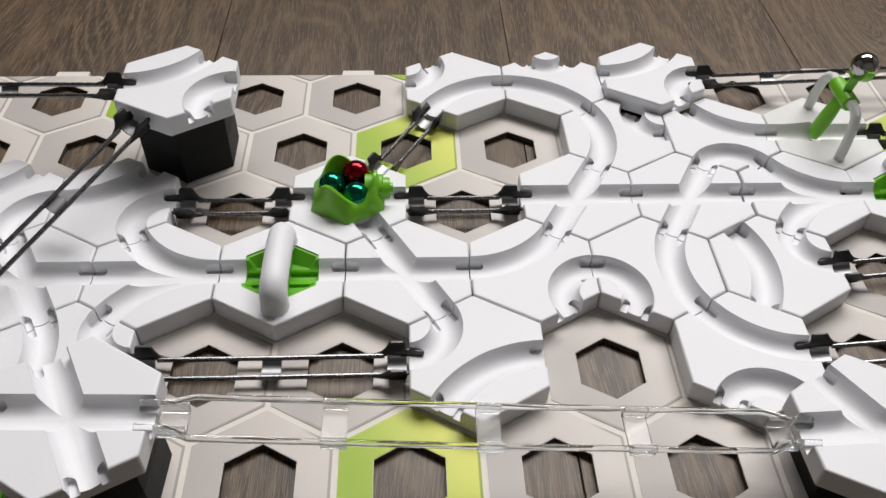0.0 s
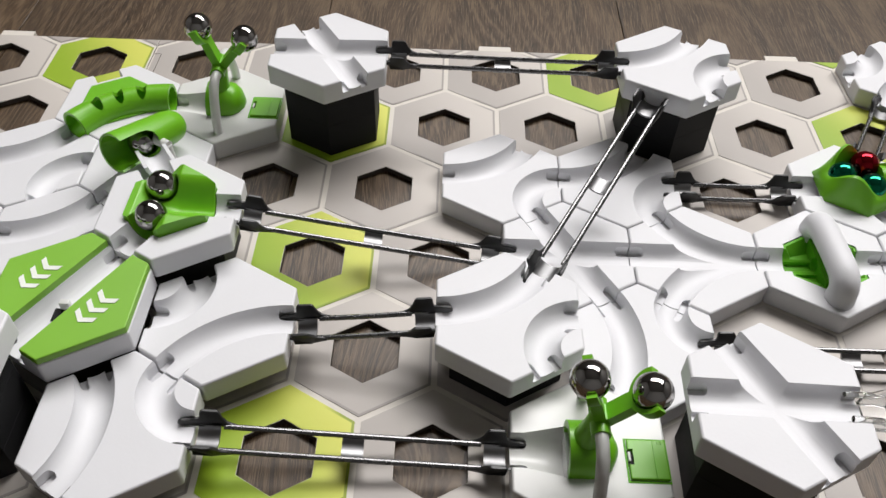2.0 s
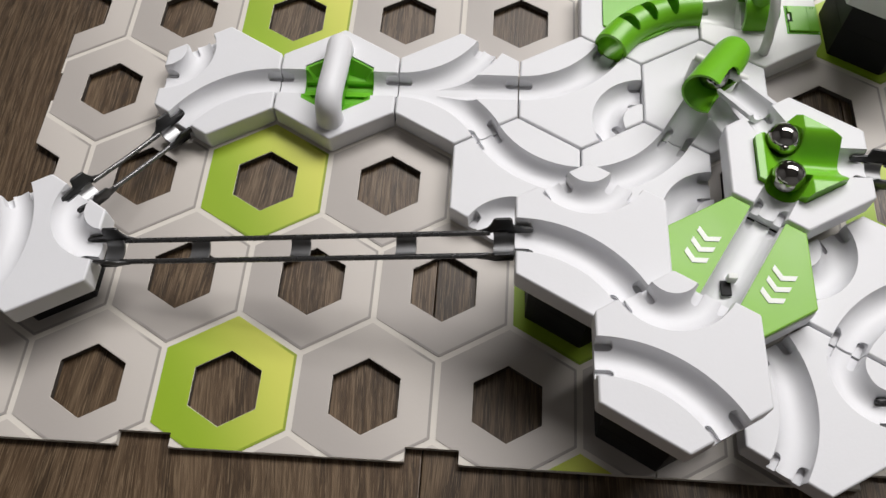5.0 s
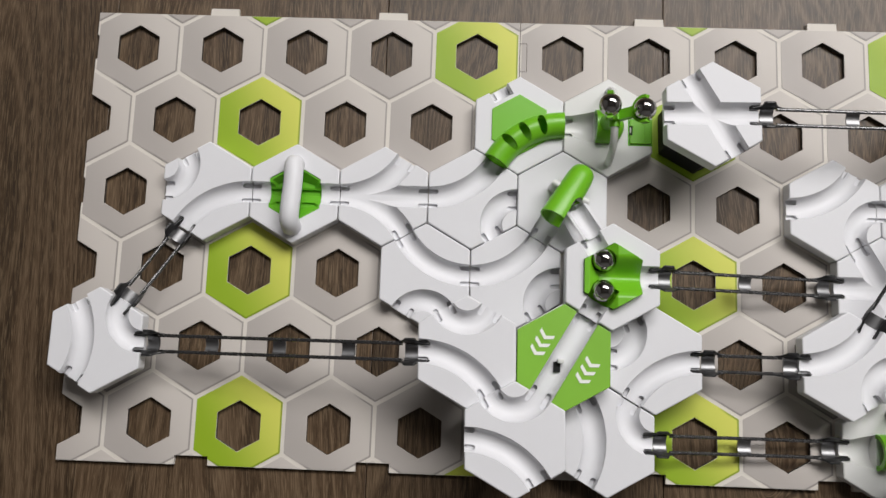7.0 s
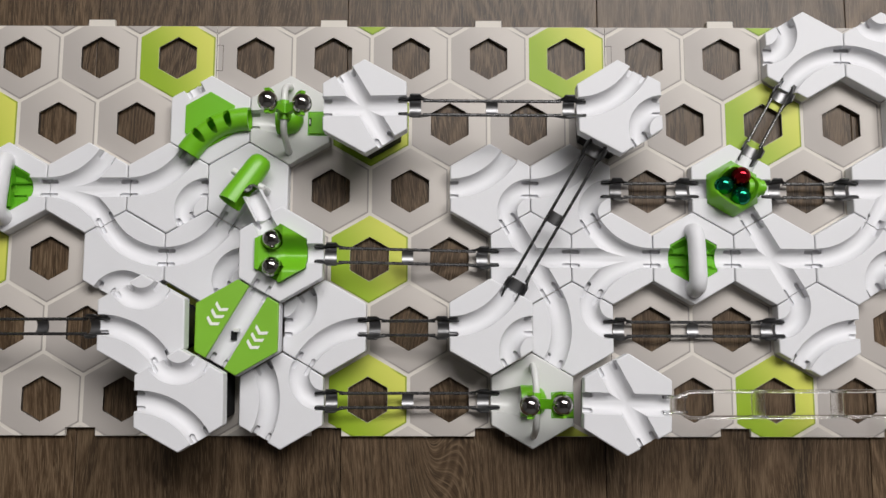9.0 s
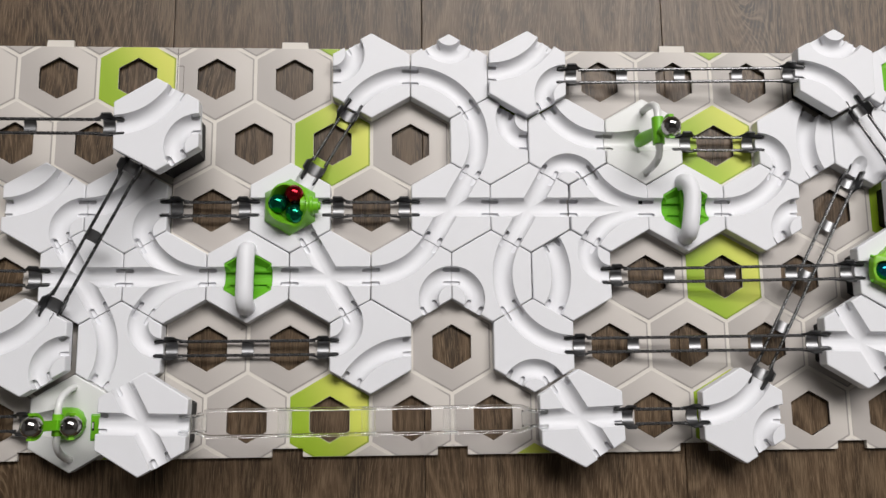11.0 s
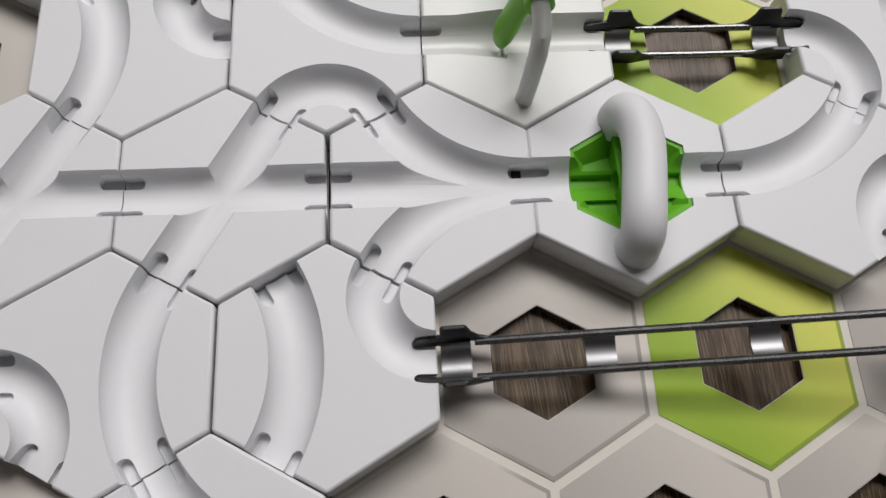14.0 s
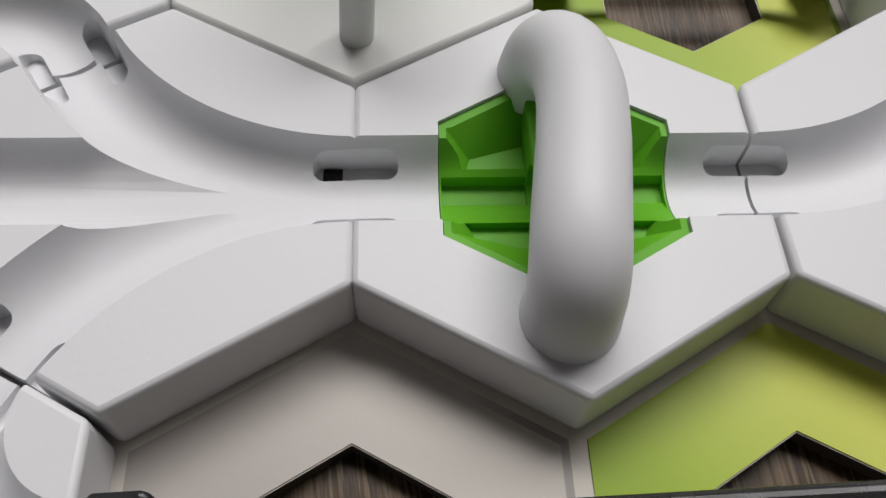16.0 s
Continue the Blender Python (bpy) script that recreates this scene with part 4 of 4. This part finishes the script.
basin_tile(3, 5.5, 0.0338, True)
basin_tile(0, 19, 0.0195, False)


def magnet_tile(row, x, layers):
    """Raised tile with a green two-part cover, white chevrons and a straight groove."""
    root = plain_top(row, x, layers, "magnet_tile", "raised tile with green covers, white chevrons and a straight groove between", "track tile",
                     body_cut=[*grooves([(1, 4)]), *slots((1, 4))])
    d, s = way(1, 1.0), Vector((-math.sin(radians(60)), math.cos(radians(60)), 0))
    for e in (-1, 1):
        bm = prism(hexagon(P / S3 - 0.0008), TILE - 0.0002, TILE + 0.0030, 0.0005)
        c = s * (0.0070 - 0.05) * e
        pts = [(c + d * u + s * v) for u, v in ((-0.06, -0.05), (0.06, -0.05), (0.06, 0.05), (-0.06, 0.05))]
        cover = part("cover", carve(bm, [prism([(q.x, q.y) for q in pts], -0.01, 0.03)], "cover"), COVER_GREEN, root, "flat green cover")
        for i in range(3):
            base = s * e * 0.0148 + d * (-0.0048 + 0.0052 * i)
            path = [base + s * 0.0044 + d * 0.0012, base - d * 0.0014, base - s * 0.0044 + d * 0.0012]
            bm = bmesh.new()
            for a, b in zip(path, path[1:]):
                t = d * 0.0011
                vs = [bm.verts.new((q.x, q.y, TILE + 0.0030 + h)) for h in (0.0001, 0.0003) for q in (a - t, b - t, b + t, a + t)]
                bm.faces.new(vs[4:])
                bm.faces.new(vs[:4][::-1])
                for j in range(4):
                    k = (j + 1) % 4
                    bm.faces.new((vs[j], vs[k], vs[4 + k], vs[4 + j]))
            part("chevron", bm, CHEVRON, cover, "white printed chevron", 0)
    q = d * -0.006
    part("stop_hole", box(q.x - 0.002, q.x + 0.002, q.y - 0.003, q.y + 0.003, TILE - 0.0048, TILE - 0.0040, 0.0003), BLACK, root, "dark opening in the groove")
    q = d * -0.002
    part("stop_peg", box(q.x - 0.0018, q.x + 0.0018, q.y - 0.0012, q.y + 0.0012, TILE - 0.005, TILE - 0.0005, 0.0004), MILKY, root)
    return root


magnet_tile(4, 5, 0.0300)

# ---- rails between the tiles ----
for a, ka, b, gaps in (
    ((2, 1), 4, (4, 0), 1), ((4, 0), 0, (4, 4), 3), ((3, 5.5), 0, (3, 8.5), 2), ((4, 6), 0, (4, 8), 1), ((5, 5.5), 0, (5, 8.5), 2),
    ((1, 6.5), 0, (1, 9.5), 2), ((1, 9.5), 4, (4, 8), 2), ((2, 9), 0, (2, 11), 1), ((2, 11), 0, (2, 13), 1), ((0, 12), 4, (2, 11), 1),
    ((4, 9), 0, (4, 12), 2), ((0, 14), 0, (0, 18), 3), ((1, 15.5), 0, (1, 17.5), 1), ((3, 14.5), 0, (3, 18.5), 3), ((4, 14), 0, (4, 18), 3),
    ((5, 14.5), 0, (5, 16.5), 1), ((0, 18), 5, (2, 19), 1), ((1, 18.5), 4, (5, 16.5), 3),
):
    rail(a, ka, b, gaps)
clear_rail((5, 9.5), (5, 14.5))
smooth_marbles()

# ---- base boards ----
HOLE = 0.279 * P
Y_TOP, Y_LOW = 0.425 * P, -(5 * S3 / 2 + 0.44) * P


def clip(poly, inside, cross):
    out = []
    for i, q in enumerate(poly):
        r = poly[(i + 1) % len(poly)]
        if inside(q):
            out.append(q)
        if inside(q) != inside(r):
            out.append(cross(q, r))
    return out


def clipped(poly, x0, x1, y0, y1):
    def cx(v):
        return lambda q, r: (v, q[1] + (r[1] - q[1]) * (v - q[0]) / (r[0] - q[0]))

    def cy(v):
        return lambda q, r: (q[0] + (r[0] - q[0]) * (v - q[1]) / (r[1] - q[1]), v)
    for inside, cross in ((lambda q: q[0] >= x0, cx(x0)), (lambda q: q[0] <= x1, cx(x1)), (lambda q: q[1] >= y0, cy(y0)), (lambda q: q[1] <= y1, cy(y1))):
        poly = clip(poly, inside, cross)
        if len(poly) < 3:
            return []
    return poly


def ring_quads(cx, cy, outer, inner):
    o, i = hexagon(outer), hexagon(inner)
    return [[(cx + o[k][0], cy + o[k][1]), (cx + o[(k + 1) % 6][0], cy + o[(k + 1) % 6][1]), (cx + i[(k + 1) % 6][0], cy + i[(k + 1) % 6][1]), (cx + i[k][0], cy + i[k][1])] for k in range(6)]


def sheet(polys, z0, z1):
    bm = bmesh.new()
    for poly in polys:
        bm.faces.new([bm.verts.new((x, y, z1)) for x, y in poly])
    bmesh.ops.remove_doubles(bm, verts=bm.verts, dist=2e-5)
    bmesh.ops.dissolve_degenerate(bm, edges=bm.edges, dist=1e-6)
    up = list(bm.faces)
    ext = bmesh.ops.extrude_face_region(bm, geom=up)
    moved = [v for v in ext["geom"] if isinstance(v, bmesh.types.BMVert)]
    for v in moved:
        v.co.z = z0
    bmesh.ops.recalc_face_normals(bm, faces=bm.faces)
    return bm


def base_board(i):
    x0, x1 = (5 * i - 0.5) * P + (0.0002 if i else 0), (5 * i + 4.5) * P - (0.0002 if i < 3 else 0)
    polys, cells = [], []
    for row in range(-1, 7):
        for c in range(5 * i - 2, 5 * i + 7):
            x = c + 0.5 * (row % 2)
            cx, cy = x * P, -row * S3 / 2 * P
            whole = ring_quads(cx, cy, P / S3, HOLE)
            got = [q for q in (clipped(q, x0, x1, Y_LOW, Y_TOP) for q in whole) if q]
            polys += got
            cell = [q for q in (clipped(q, x0 + 2e-4, x1 - 2e-4, Y_LOW + 2e-4, Y_TOP - 2e-4) for q in ring_quads(cx, cy, P / S3 - 0.00135, HOLE + 0.0002)) if q]
            if cell:
                green = (x % 5 == 1.5) if row % 2 else (x % 5 == 4)
                cells.append((cx, cy, cell, green))
    for tx in (1, 3):
        cx = (5 * i + tx) * P
        polys.append([(cx - 0.17 * P, Y_TOP), (cx + 0.17 * P, Y_TOP), (cx + 0.165 * P, Y_TOP + 0.085 * P), (cx - 0.165 * P, Y_TOP + 0.085 * P)])
    bites = []
    for tx in (1, 3):
        cx = (5 * i + tx) * P
        bites.append(box(cx - 0.185 * P, cx + 0.185 * P, Y_LOW - 0.01, Y_LOW + 0.10 * P, -0.01, 0.02))
    if i == 0:
        for row in (0, 2, 4):
            cy = -row * S3 / 2 * P
            bites.append(box(x0 - 0.01, x0 + 0.055 * P, cy - 0.15 * P, cy + 0.15 * P, -0.01, 0.02))
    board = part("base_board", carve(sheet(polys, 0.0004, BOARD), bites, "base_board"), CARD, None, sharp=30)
    # hole walls get the dark colour; the outer edges keep the board's own
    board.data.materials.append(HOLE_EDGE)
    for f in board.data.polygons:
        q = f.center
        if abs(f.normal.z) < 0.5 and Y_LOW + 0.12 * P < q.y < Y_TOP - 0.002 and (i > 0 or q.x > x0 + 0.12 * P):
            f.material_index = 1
    if i:
        y = 0.0
        for e in (x0 + 0.075 * P,):
            bm = box(e, e + 0.0003, y - 0.17 * P, y + 0.17 * P, BOARD, BOARD + 0.0003)
            for v in (-0.17, 0.17):
                box(x0, e + 0.0003, y + v * P - 0.00015, y + v * P + 0.00015, BOARD, BOARD + 0.00029, 0.0, bm)
            part("joint_finger", bm, HOLE_EDGE, board, "dark outline of a joint finger")
    tagged(board, "thin board printed with grey and lime hexagons around hexagonal holes", "base board", "base boards")
    for cx, cy, cell, green in cells:
        bm = sheet([[(x - cx, y - cy) for x, y in q] for q in cell], -0.0001, 0.00022)
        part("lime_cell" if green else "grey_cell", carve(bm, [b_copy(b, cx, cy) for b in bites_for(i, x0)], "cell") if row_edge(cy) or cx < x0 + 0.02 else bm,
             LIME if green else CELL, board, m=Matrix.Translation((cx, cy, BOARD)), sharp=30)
    return board


def row_edge(cy):
    return cy < -4.8 * S3 / 2 * P


def bites_for(i, x0):
    out = []
    for tx in (1, 3):
        cx = (5 * i + tx) * P
        out.append((cx - 0.185 * P, cx + 0.185 * P, Y_LOW - 0.01, Y_LOW + 0.10 * P))
    if i == 0:
        for row in (0, 2, 4):
            cy = -row * S3 / 2 * P
            out.append((x0 - 0.01, x0 + 0.055 * P, cy - 0.15 * P, cy + 0.15 * P))
    return out


def b_copy(b, cx, cy):
    return box(b[0] - cx, b[1] - cx, b[2] - cy, b[3] - cy, -0.01, 0.02)


for i in range(4):
    base_board(i)

# ---- the room ----
PLANK = 0.175
floor = tagged(new("floor"), "brown oak laminate floor planks under the toy", "floor", kind="structure")
bm = box(ROOM_X[0] - 0.1, ROOM_X[1] + 0.1, ROOM_Y[0] - 0.1, ROOM_Y[1] + 0.1, -0.05, -0.0085)
part("underlay", bm, BLACK, floor, "dark underlay below the planks")
PLANK_X0 = 0.5085


def plank_mesh(w, l):
    return as_mesh(box(-w / 2, w / 2, -l / 2, l / 2, -0.008, 0.0, 0.0004), "plank")


planks = {}
k0 = math.floor((ROOM_X[0] - PLANK_X0) / PLANK)
for k in range(k0, math.ceil((ROOM_X[1] - PLANK_X0) / PLANK)):
    y = 0.018 - 1.28 * 2 - 0.43 * ((k - 3) % 3)
    while y < ROOM_Y[1]:
        lo, hi = max(y, ROOM_Y[0]), min(y + 1.28, ROOM_Y[1])
        if hi - lo > 0.02:
            key = round(hi - lo, 3)
            if key not in planks:
                planks[key] = plank_mesh(PLANK - 0.0004, key - 0.0004)
            knotted = k == 3 and lo < -0.11 < hi     # the plank with the knot beside the boards
            part("plank", plank_mesh(PLANK - 0.0004, key - 0.0004) if knotted else planks[key], WOOD_KNOT if knotted else WOOD, floor, m=pose(PLANK_X0 + (k + 0.5) * PLANK, (lo + hi) / 2, 0))
        y += 1.28

H = 3.15
T = 0.12


# unseen walls and ceiling, added around the toy; their dark tone limits bounce
def wall(name, bm, cut=()):
    me = carve(bm, list(cut), name)
    return tagged(part(name, me, PAINT, None, sharp=30), "unseen room wall, kept dark to limit bounced light", "wall", kind="structure")


wall("wall_north", box(ROOM_X[0] - T, ROOM_X[1] + T, ROOM_Y[1], ROOM_Y[1] + T, -0.05, H), [box(-0.4, 2.7, ROOM_Y[1] - 0.1, ROOM_Y[1] + 0.3, 1.75, 3.05)])
wall("wall_south", box(ROOM_X[0] - T, ROOM_X[1] + T, ROOM_Y[0] - T, ROOM_Y[0], -0.05, H))
wall("wall_west", box(ROOM_X[0] - T, ROOM_X[0], ROOM_Y[0], ROOM_Y[1], -0.05, H))
wall("wall_east", box(ROOM_X[1], ROOM_X[1] + T, ROOM_Y[0], ROOM_Y[1], -0.05, H))
tagged(part("ceiling", box(ROOM_X[0] - T, ROOM_X[1] + T, ROOM_Y[0] - T, ROOM_Y[1] + T, H, H + 0.1), CEILING, None), "unseen ceiling, kept dark to limit bounced light", "ceiling", kind="structure")
